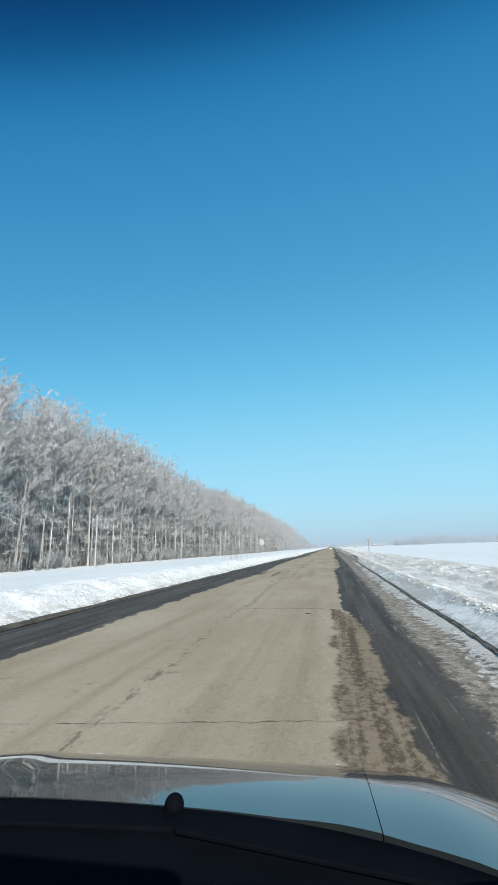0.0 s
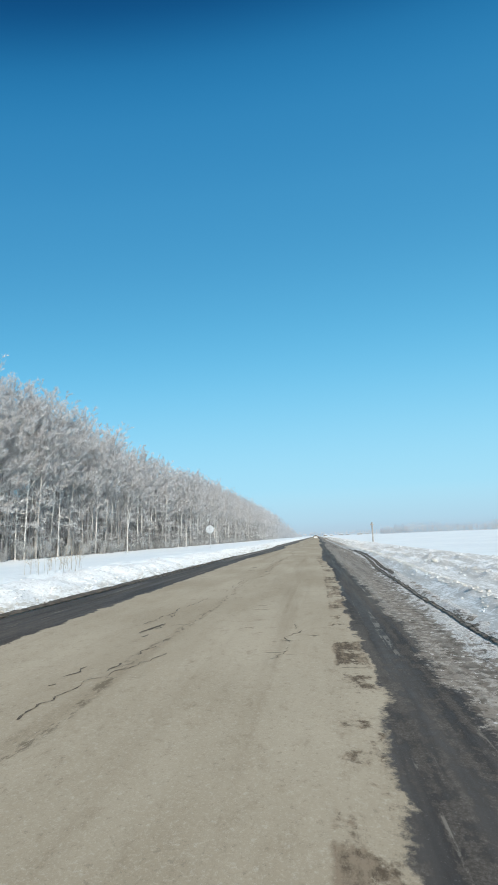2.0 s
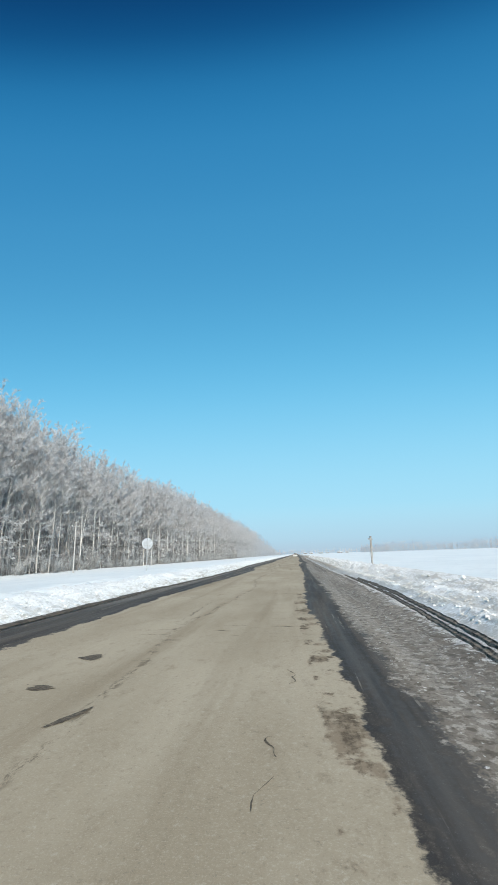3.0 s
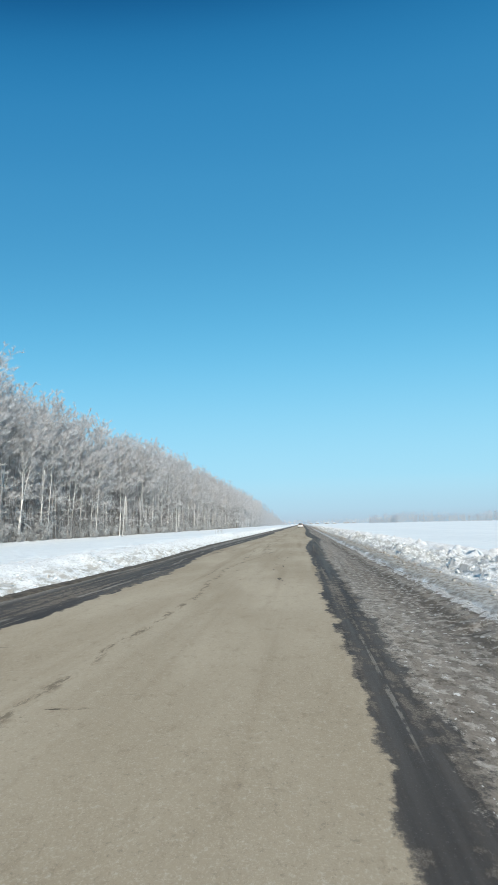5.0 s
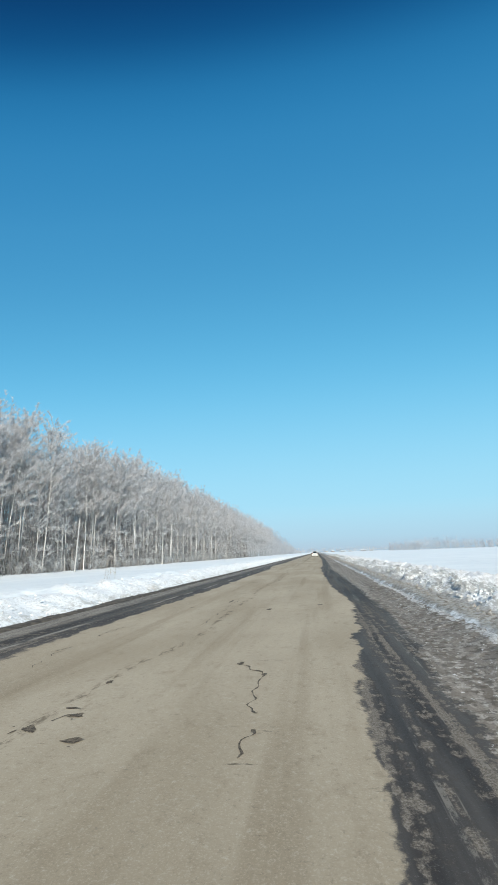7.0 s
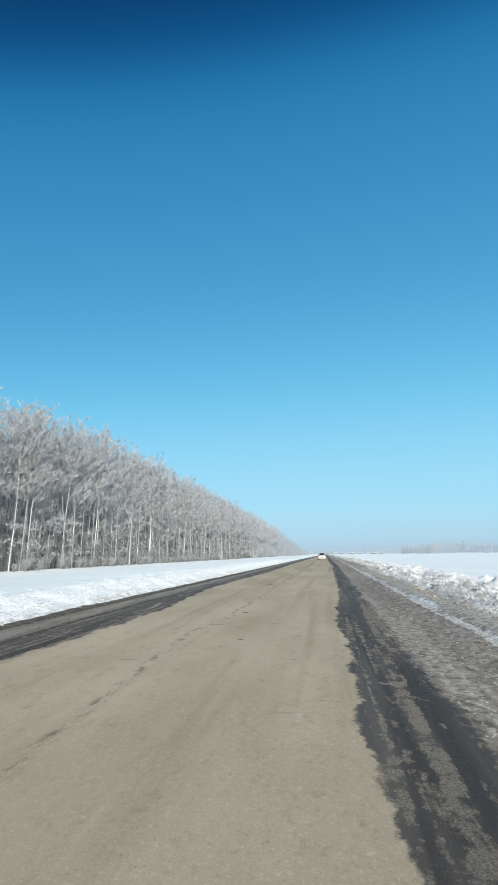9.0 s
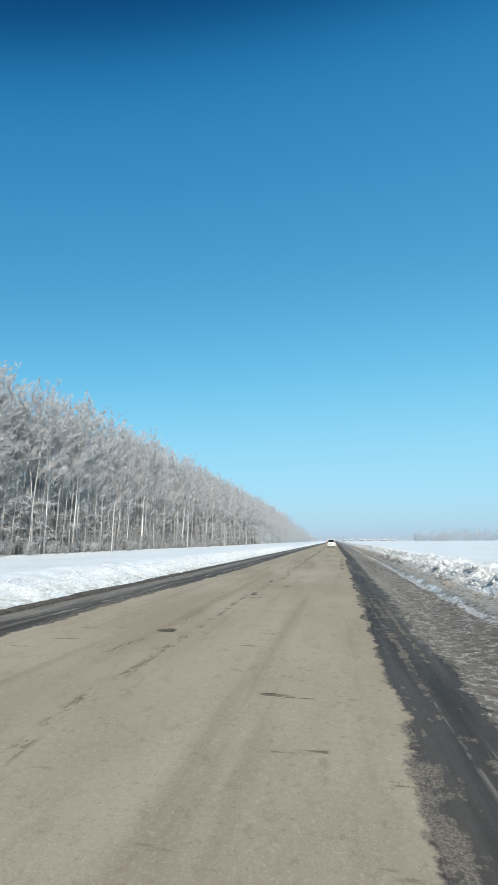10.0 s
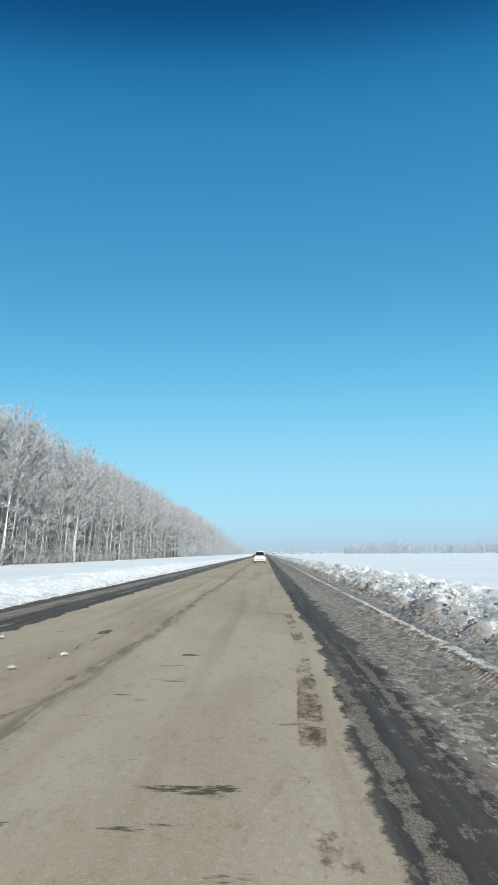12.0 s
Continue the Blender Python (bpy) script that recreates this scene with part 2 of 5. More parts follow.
def silt_color(k):
    bars = k.noise(12.0, (1.0, 0.7, 1), detail=8, rough=0.75)
    lanes = k.noise(5.5, (1.0, 0.04, 1), detail=4)
    both = k.math("ADD", k.math("MULTIPLY", bars, 0.55), k.math("MULTIPLY", lanes, 0.45))
    c = k.mix(k.step(both, 0.43, 0.55), (0.10, 0.075, 0.052), (0.27, 0.212, 0.15))
    return k.mix(k.step(k.noise(26.0, (1, 0.7, 1), detail=6, rough=0.8), 0.58, 0.66, 0, 0.6), c, (0.42, 0.36, 0.27))


def road_material():
    """The carriageway: bleached asphalt, silt, wet margins and slush, parted by ragged edges. The first UV map holds the
    distances from the wet edge and from the slush, the second those from the left wet edge and from the silt's middle."""
    k = Mat("road_surface", 0.9)
    uv = []
    for name in ("right", "left", "bank"):
        u = k.t.nodes.new("ShaderNodeUVMap")
        u.uv_map = name
        sep = k.t.nodes.new("ShaderNodeSeparateXYZ")
        k.link(u.outputs[0], sep.inputs[0])
        uv.append(sep)
    wander = k.math("SUBTRACT", k.noise(1.5, (1, 0.8, 1), detail=7, rough=0.62), 0.5)
    finger = k.math("SUBTRACT", k.noise(4.0, (0.7, 1.1, 1), detail=7, rough=0.7), 0.5)
    crumble = k.math("SUBTRACT", k.noise(22.0, detail=5, rough=0.7), 0.5)
    shake = k.math("ADD", k.math("MULTIPLY", finger, 0.16), k.math("ADD", k.math("MULTIPLY", wander, 0.62), k.math("MULTIPLY", crumble, 0.13)))
    tan, grain = tan_color(k)
    wet, gloss = wet_color(k)
    slush, _ = slush_color(k, uv[2].outputs["X"], uv[2].outputs["Y"])
    m_silt = k.step(k.math("ADD", k.math("ABSOLUTE", uv[1].outputs["Y"], 0.0), k.math("MULTIPLY", shake, 2.6)), 0.85, 1.1, 1.0, 0.0)
    m_right = k.step(k.math("ADD", uv[0].outputs["X"], shake), -0.025, 0.035)
    m_left = k.step(k.math("ADD", uv[1].outputs["X"], k.math("MULTIPLY", shake, 1.3)), -0.03, 0.04, 1.0, 0.0)
    m_slush = k.step(k.math("ADD", uv[0].outputs["Y"], k.math("ADD", k.math("MULTIPLY", shake, 1.3), k.math("MULTIPLY", crumble, 0.35))), -0.05, 0.06)
    m_wet = k.math("MAXIMUM", m_right, m_left)
    g = k.t.nodes.new("ShaderNodeNewGeometry")
    where = k.t.nodes.new("ShaderNodeSeparateXYZ")
    k.link(g.outputs["Position"], where.inputs[0])
    patchy = k.math("MAXIMUM", k.step(where.outputs["Y"], 12.0, 22.0, 1.0, 0.0), k.step(k.noise(1.6, (0.8, 0.7, 1), detail=7, rough=0.7), 0.49, 0.55))
    m_silt = k.math("MULTIPLY", m_silt, patchy)
    c = k.mix(k.math("MULTIPLY", m_silt, k.step(k.noise(1.1, (0.9, 0.45, 1), detail=6, rough=0.7), 0.26, 0.44, 0.15, 0.95)), tan, silt_color(k))
    c = k.mix(m_wet, c, wet)
    # dried grit between the snow and the left wet strip, and a broken pale streak along that strip
    sway = k.math("MULTIPLY", k.math("SUBTRACT", k.noise(0.5, (0.1, 1, 1), detail=5), 0.5), 0.5)
    worn = k.step(k.noise(6.0, (1, 0.1, 1), detail=8, rough=0.7), 0.38, 0.56, 0.3, 1.0)
    outer = k.step(k.math("ADD", where.outputs["X"], k.math("ADD", sway, k.math("MULTIPLY", crumble, 0.25))), -5.85, -5.5, 0.9, 0.0)
    outer = k.math("MULTIPLY", k.math("MULTIPLY", outer, worn), k.step(where.outputs["Y"], 48.0, 74.0))
    c = k.mix(outer, c, k.mix(k.step(k.noise(36.0, detail=5, rough=0.75), 0.40, 0.60), (0.17, 0.150, 0.127), (0.37, 0.335, 0.285)))
    off = k.math("ABSOLUTE", k.math("ADD", k.math("ADD", uv[1].outputs["X"], 0.48), sway), 0.0)
    streak = k.math("MULTIPLY", k.math("MULTIPLY", k.step(off, 0.02, 0.075, 1.0, 0.0), worn), k.step(k.noise(0.35, (0.05, 1, 1), detail=3), 0.47, 0.54))
    c = k.mix(k.math("MULTIPLY", streak, k.step(where.outputs["Y"], 60.0, 75.0, 0.0, 0.9)), c, (0.34, 0.31, 0.265))
    c = k.mix(m_slush, c, slush)
    k.color(c)
    r = k.node("ShaderNodeMix")
    k.link(m_wet, r.inputs[0])
    r.inputs[2].default_value = 0.92
    k.link(gloss, r.inputs[3])
    k.rough(r.outputs[0])
    k.b.inputs["Specular IOR Level"].default_value = 0.1
    return k.bump(k.math("ADD", grain, k.math("MULTIPLY", crumble, 0.8)), 0.35, 0.008).m


def mud_material():
    k = Mat("frozen_slush", 0.92)
    k.b.inputs["Specular IOR Level"].default_value = 0.3
    u = k.t.nodes.new("ShaderNodeUVMap")
    u.uv_map = "bank"
    sep = k.t.nodes.new("ShaderNodeSeparateXYZ")
    k.link(u.outputs[0], sep.inputs[0])
    c, relief = slush_color(k, sep.outputs["X"], sep.outputs["Y"])
    return k.color(c).bump(relief, 0.6, 0.03).m


def crack_material():
    k = Mat("tar_crack", 0.9)
    n = k.noise(26.0, detail=8, rough=0.8)
    return k.color(k.mix(k.step(n, 0.38, 0.64), (0.040, 0.031, 0.022), (0.20, 0.158, 0.11))).m


def bark_material():
    """Birch bark: chalky white with dark bands and a brown foot, rime on the weather side."""
    k = Mat("birch_bark", 0.85)
    band = k.noise(1.1, (0.6, 0.6, 5.0), detail=5, rough=0.65, local=True)
    fleck = k.noise(5.0, (1, 1, 2.6), detail=4, local=True)
    info = k.t.nodes.new("ShaderNodeObjectInfo")
    tone = k.mix(k.math("POWER", info.outputs["Random"], 1.2), (0.24, 0.225, 0.21), (0.84, 0.82, 0.78))
    c = k.mix(k.step(band, 0.59, 0.68), tone, (0.10, 0.09, 0.08))
    c = k.mix(k.step(fleck, 0.60, 0.68, 0, 0.6), c, (0.13, 0.115, 0.10))
    return k.color(c).bump(fleck, 0.4, 0.03).m


def rime_material(name, light, under, spread):
    """Twigs coated with hoar frost; the wood shows through on the undersides."""
    k = Mat(name, 0.85)
    tuft = k.noise(0.8, detail=5, local=True)
    broad = k.noise(0.17, detail=2, local=True)
    info = k.t.nodes.new("ShaderNodeObjectInfo")
    frost = k.mix(info.outputs["Random"], tuple(c * (1 - spread) for c in light), light)
    c = k.mix(k.step(tuft, 0.40, 0.62, 0, 0.8), frost, under)
    c = k.mix(k.step(broad, 0.45, 0.7, 0, 0.3), c, under)
    glow = k.t.nodes.new("ShaderNodeBsdfTranslucent")
    k.link(c, glow.inputs["Color"])
    both = k.t.nodes.new("ShaderNodeMixShader")
    both.inputs[0].default_value = 0.42
    k.link(k.b.outputs[0], both.inputs[1])
    k.link(glow.outputs[0], both.inputs[2])
    k.link(both.outputs[0], k.t.nodes["Material Output"].inputs["Surface"])
    return k.color(c).m


M_SNOW, M_BANK, M_ROAD, M_MUD = snow_material(), bank_material(), road_material(), mud_material()
M_VERGE = verge_material()
M_CRACK, M_BARK = crack_material(), bark_material()
M_RUT = plain("brown_mud", (0.15, 0.125, 0.097), 0.9, vary=0.7, scale=14.0)
M_RIM = plain("dirty_slush_rim", (0.085, 0.068, 0.050), 0.9, vary=0.45, scale=5.0)
M_RIME = rime_material("rime_twigs", (0.84, 0.83, 0.83), (0.47, 0.44, 0.42), 0.14)
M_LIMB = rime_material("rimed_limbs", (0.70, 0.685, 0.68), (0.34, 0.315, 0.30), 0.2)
M_SHRUB = rime_material("rimed_shrub", (0.66, 0.66, 0.655), (0.27, 0.262, 0.25), 0.2)
M_POLE = plain("weathered_pole", (0.46, 0.45, 0.43), 0.85, vary=0.12, scale=3.0)
M_TIMBER = plain("grey_timber", (0.30, 0.285, 0.265), 0.85, vary=0.35, scale=5.0)
M_PORCELAIN = plain("porcelain", (0.75, 0.75, 0.73), 0.25)
M_ZINC = plain("zinc_plate", (0.50, 0.51, 0.52), 0.5, 0.4, vary=0.15)
M_REED = plain("dry_stalk", (0.38, 0.33, 0.26), 0.9, vary=0.3)
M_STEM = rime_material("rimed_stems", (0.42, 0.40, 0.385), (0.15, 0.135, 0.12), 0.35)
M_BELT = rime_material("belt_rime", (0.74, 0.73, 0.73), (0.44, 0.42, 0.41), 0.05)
# frost with distance haze put into its colour: pale tones, little contrast
M_FARWOOD = rime_material("far_rime_haze", (0.71, 0.71, 0.72), (0.62, 0.62, 0.63), 0.05)

# ================= small builders =================


def mesh_of(name, verts, faces, mats, smooth=False):
    me = bpy.data.meshes.new(name)
    me.from_pydata([tuple(map(float, v)) for v in verts], [], [tuple(map(int, f)) for f in faces])
    for m in (mats if isinstance(mats, (list, tuple)) else [mats]):
        me.materials.append(m)
    if smooth:
        me.polygons.foreach_set("use_smooth", [True] * len(me.polygons))
    me.update()
    return me


def part(name, data, parent, label="", at=None):
    """Links mesh data (or a bmesh and its material) as one mesh under a thing or a part."""
    ob = new(name, data)
    ob.parent = parent
    if at is not None:
        ob.matrix_basis = at
    if label:
        tagged(ob, label)
    return ob


def from_bm(name, bm, mat, smooth=False):
    me = bpy.data.meshes.new(name)
    bm.to_mesh(me)
    bm.free()
    me.materials.append(mat)
    if smooth:
        me.polygons.foreach_set("use_smooth", [True] * len(me.polygons))
    return me


def box_mesh(name, size, mat, bevel=0.01, shift=(0, 0, 0), segs=1):
    bm = bmesh.new()
    bmesh.ops.create_cube(bm, size=1.0, matrix=Matrix.Translation(shift) @ Matrix.Diagonal((*size, 1)))
    if bevel:
        bmesh.ops.bevel(bm, geom=bm.edges[:], offset=bevel, segments=segs, affect="EDGES", profile=0.5)
    return from_bm(name, bm, mat)


def cyl_mesh(name, r1, r2, h, mat, sides=12, bevel=0.0):
    """A tapered cylinder standing on z = 0."""
    bm = bmesh.new()
    bmesh.ops.create_cone(bm, cap_ends=True, segments=sides, radius1=r1, radius2=r2, depth=h, matrix=Matrix.Translation((0, 0, h / 2)))
    if bevel:
        bmesh.ops.bevel(bm, geom=[e for e in bm.edges if abs(e.calc_face_angle(0)) > 0.9], offset=bevel, segments=2, affect="EDGES")
    return from_bm(name, bm, mat, smooth=False)


def sheet(name, xs, ys, height, mat, smooth=True):
    """A grid over xs by ys (xs may be a function of the row's y) at height(x, y)."""
    verts, faces = [], []
    for y in ys:
        for x in (xs(y) if callable(xs) else xs):
            verts.append((x, y, height(x, y)))
    w = len(verts) // len(ys)
    for j in range(len(ys) - 1):
        for i in range(w - 1):
            a = j * w + i
            faces.append((a, a + 1, a + w + 1, a + w))
    return mesh_of(name, verts, faces, mat, smooth)


def smoothstep(a, b, x):
    t = min(1.0, max(0.0, (x - a) / (b - a)))
    return t * t * (3 - 2 * t)


def wob(x, y, s, seed=0.0):
    return noise.noise((x * s, y * s, seed))


def fractal(x, y, s, seed=0.0, octaves=4):
    v, a = 0.0, 1.0
    for k in range(octaves):
        v += a * noise.noise((x * s, y * s, seed + 7.3 * k))
        s, a = s * 2.1, a * 0.52
    return v


def steps(*spans):
    """Coordinates from spans of (start, end, step), joined."""
    out = []
    for a, b, d in spans:
        n = max(1, round((b - a) / d))
        out += [a + (b - a) * k / n for k in range(n)]
    return out + [spans[-1][1]]


def along(y, table):
    """Straight interpolation in a short table of (y, x)."""
    if y <= table[0][0]:
        return table[0][1]
    for (a, u), (b, v) in zip(table, table[1:]):
        if y <= b:
            return u + (v - u) * (y - a) / (b - a)
    return table[-1][1]


# ================= ground, road, banks =================
ROAD_L, ROAD_R = -6.35, 2.0
VERGE = [(60, 0.0), (76, 0.5), (90, 0.62), (97, 0.28), (104, 0.0)]    # how far the left verge reaches into the road


TOE = [(-20, 1.95), (20, 1.98), (35, 2.08), (46, 2.42), (56, 2.65), (64, 2.7), (74, 2.5), (84, 2.36), (160, 2.36), (178, 2.52), (260, 2.6)]
BANK = [(-20, 3.7), (50, 3.7), (75, 3.2), (85, 3.0), (160, 3.0), (174, 2.72), (260, 2.75)]


def toe(y):
    """Where the snow beside the right-hand shoulder begins."""
    return along(y, TOE) + 0.08 * wob(0, y, 0.22, 3.0)


def bank_foot(y):
    """Where the ploughed lumps of the bank begin."""
    return along(y, BANK) + 0.12 * wob(0, y, 0.3, 13.0)


CREST = [(-20, 0.30), (60, 0.30), (80, 0.20), (98, 0.20), (110, 0.27), (150, 0.28), (185, 0.36), (260, 0.4)]


def bank_height(x, y):
    a, foot = x - toe(y), bank_foot(y)
    d, e = x - foot, x - 3.22
    steep = smoothstep(60, 85, y)
    top = along(y, CREST) + 0.08 * wob(0, y, 0.2, 9.0)
    up = smoothstep(0.0, (5.1 - 1.0 * steep) - foot, d)
    fall = smoothstep(1.6, 4.2, e - 0.5 * (1 - steep))
    lump = (0.55 + 0.55 * steep) * (fractal(x, y, 0.85, 4.0, 3) * 0.13 + abs(fractal(x, y, 2.1, 14.0, 4)) * 0.30) * smoothstep(-0.05, 0.4, d) * (1 - smoothstep(2.0, 4.2, e))
    row = (1 - steep) * (0.05 + 0.10 * abs(fractal(x, y, 2.4, 24.0, 3))) * math.exp(-((x - toe(y) - 0.62) / 0.16) ** 2)
    field = 0.20 + 0.04 * fractal(x, y, 0.05, 2.0, 2)
    apron = 0.19 * smoothstep(-0.25, 0.22 + 0.45 * (1 - steep), a)
    return apron + up * max(0.0, top - 0.15) * (1 - fall) + (field - 0.19) * fall + lump + row + 0.02 * fractal(x, y, 1.7, 44.0, 3) * smoothstep(0.1, 0.4, a) - 0.05 * (1 - smoothstep(-0.25, 0.1, a))


def ground_height(x, y):
    if x < ROAD_L + along(y, VERGE):
        d = -6.45 + along(y, VERGE) - x + 0.15 * wob(0, y, 0.35, 6.0)
        lip = smoothstep(0.0, 1.7, d) * (0.40 + 0.08 * wob(0, y, 0.2, 5.0))
        slope = smoothstep(3.0, 40.0, d) * 1.35
        lump = (fractal(x, y, 0.9, 1.0, 3) * 0.13 + abs(fractal(x, y, 2.6, 21.0, 3)) * 0.13) * smoothstep(0.1, 0.7, d) * (1 - smoothstep(2.2, 4.5, d))
        soft = 0.12 * fractal(x, y, 0.09, 8.0, 2) * smoothstep(3, 9, d)
        return lip - slope + lump + soft - 0.06 * (1 - smoothstep(0, 0.4, d))
    if x < toe(y) - 0.3:
        return -0.06
    return bank_height(x, y)


def fine_rows(a, b, d):
    return steps((-400, -60, 85), (-60, a, 8), (a, b, d), (b, b + 150, 3), (b + 150, b + 500, 30), (b + 500, 4600, 300))


gx = steps((-3500, -500, 1000), (-500, -100, 80), (-100, -46, 9), (-46, -14, 2.0), (-14, -9.5, 0.5), (-9.5, -5.5, 0.16),
           (-5.5, 1.7, 3.6), (1.7, 7.2, 0.13), (7.2, 12, 0.6), (12, 40, 4), (40, 200, 40), (200, 3500, 660))
ground = new("ground", sheet("ground", gx, fine_rows(-4, 215, 0.21), ground_height, [M_SNOW, M_BANK, M_VERGE]))
for p in ground.data.polygons:
    cx = p.center.x
    if 1.7 < cx < 7.3:
        p.material_index = 1
    elif -8.2 + 0.6 * fractal(cx, p.center.y, 1.3, 31.0, 3) < cx < -5.5:
        p.material_index = 2
tagged(ground, "sunlit snow-covered verges and open field beside the road", "ground", kind="structure")

def road_z(x, y):
    return 0.012 * fractal(x, y, 0.25, 11.0, 2) - 0.0015 * (x + 2.3) ** 2


WET_R = [(-10, 0.5), (8, 0.45), (11, 0.1), (20, 0.12), (27, 0.0), (33, 0.45), (47, 0.5), (58, 0.15), (76, 0.4), (90, 0.28), (98, 0.1),
         (106, 0.35), (109, 0.6), (114, 0.85), (120, 0.45), (126, 0.35), (140, 0.18), (148, 0.45), (164, 0.55), (176, 0.58), (180, 0.80), (200, 0.6), (260, 0.5)]
WET_L = [(-10, -4.45), (8, -4.55), (20, -4.5), (26, -4.2), (40, -4.75), (60, -4.9), (76, -4.2), (80, -4.1), (85, -3.95), (88, -4.2), (91, -4.6), (97, -4.85),
         (120, -4.4), (136, -4.4), (142, -4.25), (145, -4.65), (148, -4.9), (155, -4.9), (165, -4.6), (185, -4.7), (260, -4.7)]
WET_END = [(-10, 1.08), (40, 1.1), (60, 1.0), (90, 0.9), (102, 1.05), (112, 1.5), (124, 1.35), (138, 1.05), (150, 1.15), (162, 1.25), (178, 1.35), (200, 1.4), (260, 1.4)]
SILT_MID = [(-10, -0.18), (60, -0.18), (84, -0.1), (150, -0.14), (165, -0.28), (260, -0.2)]
SILT_HALF = [(-10, 0.34), (8, 0.34), (11, 0.05), (26, 0.06), (31, 0.17), (57, 0.17), (62, 0.02), (86, 0.03), (112, 0.05), (125, 0.005), (160, 0.005), (168, 0.11), (176, 0.11), (184, 0.08), (200, 0.05), (260, 0.01)]

ry = steps((-400, -40, 60), (-40, 260, 0.5), (260, 700, 10), (700, 4000, 300))
rx = [ROAD_L + (ROAD_R - ROAD_L) * k / 34 for k in range(35)]
road = new("road", sheet("road", rx, ry, road_z, M_ROAD))
tagged(road, "dusty sun-bleached two-lane asphalt road with wet dark margins, cracked", "road", kind="structure")
for name in ("right", "left"):
    layer = road.data.uv_layers.new(name=name)
    for loop in road.data.loops:
        x, y, _ = road.data.vertices[loop.vertex_index].co
        if name == "right":
            layer.data[loop.index].uv = (x - along(y, WET_R), x - along(y, WET_END))
        else:
            half = along(y, SILT_HALF)
            layer.data[loop.index].uv = (x - along(y, WET_L), (x - along(y, WET_R) - along(y, SILT_MID)) / half if half > 0.08 else 9.0)

# the frozen shoulder on the field side, with a wheel rut
RUT = [(-5, 1.9), (20, 1.95), (35, 2.0), (46, 2.14), (52, 2.48), (57, 2.68), (62, 2.7), (70, 2.64)]


def shoulder_height(x, y):
    r = x - along(y, RUT) - 0.05 * noise.noise((0, y * 0.3, 1))
    groove = -0.02 * math.exp(-(r / 0.10) ** 2) + 0.016 * math.exp(-((r - 0.2) / 0.09) ** 2) + 0.012 * math.exp(-((r + 0.18) / 0.09) ** 2)
    bars = 0.022 * noise.noise((x * 1.6, y * 4.2, 3.0)) + 0.020 * fractal(x, y, 2.6, 6.0, 3)
    rise = 0.05 * smoothstep(1.75, 2.6, x) + 0.10 * (0.35 + 0.65 * smoothstep(60, 85, y)) * smoothstep(toe(y) - 0.6, toe(y) + 0.5, x)
    return road_z(min(x, 2.0), y) + 0.006 - 0.03 * (1 - smoothstep(1.45, 1.7, x)) + 0.03 * smoothstep(1.6, 2.1, x) + rise + smoothstep(1.62, 1.8, x) * groove * (0.6 + 0.4 * noise.noise((4, y * 0.2, 0))) + bars * smoothstep(1.6, 2.1, x)


SNOWY = [(-20, 1.0), (42, 1.0), (60, 0.5), (80, 0.22), (260, 0.22)]       # how far the snow is dragged over the slush
TRACK = RUT + [(72, 9.0), (77, 1.98), (104, 1.95), (112, 9.0)]                    # dark wheel tracks


def bank_uv(me):
    """Writes the distances from the snow's edge and from the wheel track."""
    layer = me.uv_layers.new(name="bank")
    for loop in me.loops:
        x, y, _ = me.vertices[loop.vertex_index].co
        layer.data[loop.index].uv = ((x - toe(y)) / along(y, SNOWY), x - along(y, TRACK))
    return me


sh = new("shoulder", sheet("shoulder", lambda y: [1.45 + (toe(y) + 0.26 - 1.45) * k / 23 for k in range(24)], steps((-20, 230, 0.11), (230, 420, 2.0)), shoulder_height, M_MUD))
bank_uv(sh.data)
bank_uv(road.data)
tagged(sh, "frozen brown slush shoulder with tyre ruts and ice crumbs", "road shoulder", kind="structure")


def rut_mesh(y0, y1, shift=0.0):
    """A tyre track pressed into the slush: two low walls and a ribbed bed."""
    v, f = [], []
    ys = steps((y0, y1, 0.07))
    for j, y in enumerate(ys):
        mid = along(y, RUT) + shift + 0.05 * noise.noise((0, y * 0.3, 1))
        deep = smoothstep(34, 50, y) * (1 - smoothstep(64, 78, y))
        for i, (dx, dz) in enumerate(((-0.11, -0.020), (-0.07, 0.004), (-0.045, -0.008), (0.0, -0.010), (0.045, -0.008), (0.07, 0.010), (0.12, -0.020))):
            rib = 0.005 if i in (2, 3, 4) and (j // 2) % 2 else 0.0
            x = mid + dx * (0.32 + 0.3 * deep) * (1 + 0.5 * noise.noise((9, y * 1.1, 0))) + 0.02 * noise.noise((i * 3.0, y * 2.5, 0))
            v.append((x, y, max(shoulder_height(x, y), bank_height(x, y)) + 0.024 + dz * (0.5 + 0.7 * deep) + rib * 0.5 + 0.006 * noise.noise((i, y * 5, 2))))
    for j in range(len(ys) - 1):
        for i in range(6):
            a = j * 7 + i
            f.append((a, a + 1, a + 8, a + 7))
    return mesh_of("tyre_rut", v, f, M_RUT)


for y0, y1, shift in ((-4, 70, 0.0), (44, 66, 0.2)):
    tagged(new("tyre_rut", rut_mesh(y0, y1, shift)), "narrow brown ribbed tyre rut pressed into the frozen shoulder", "tyre track", kind="structure")


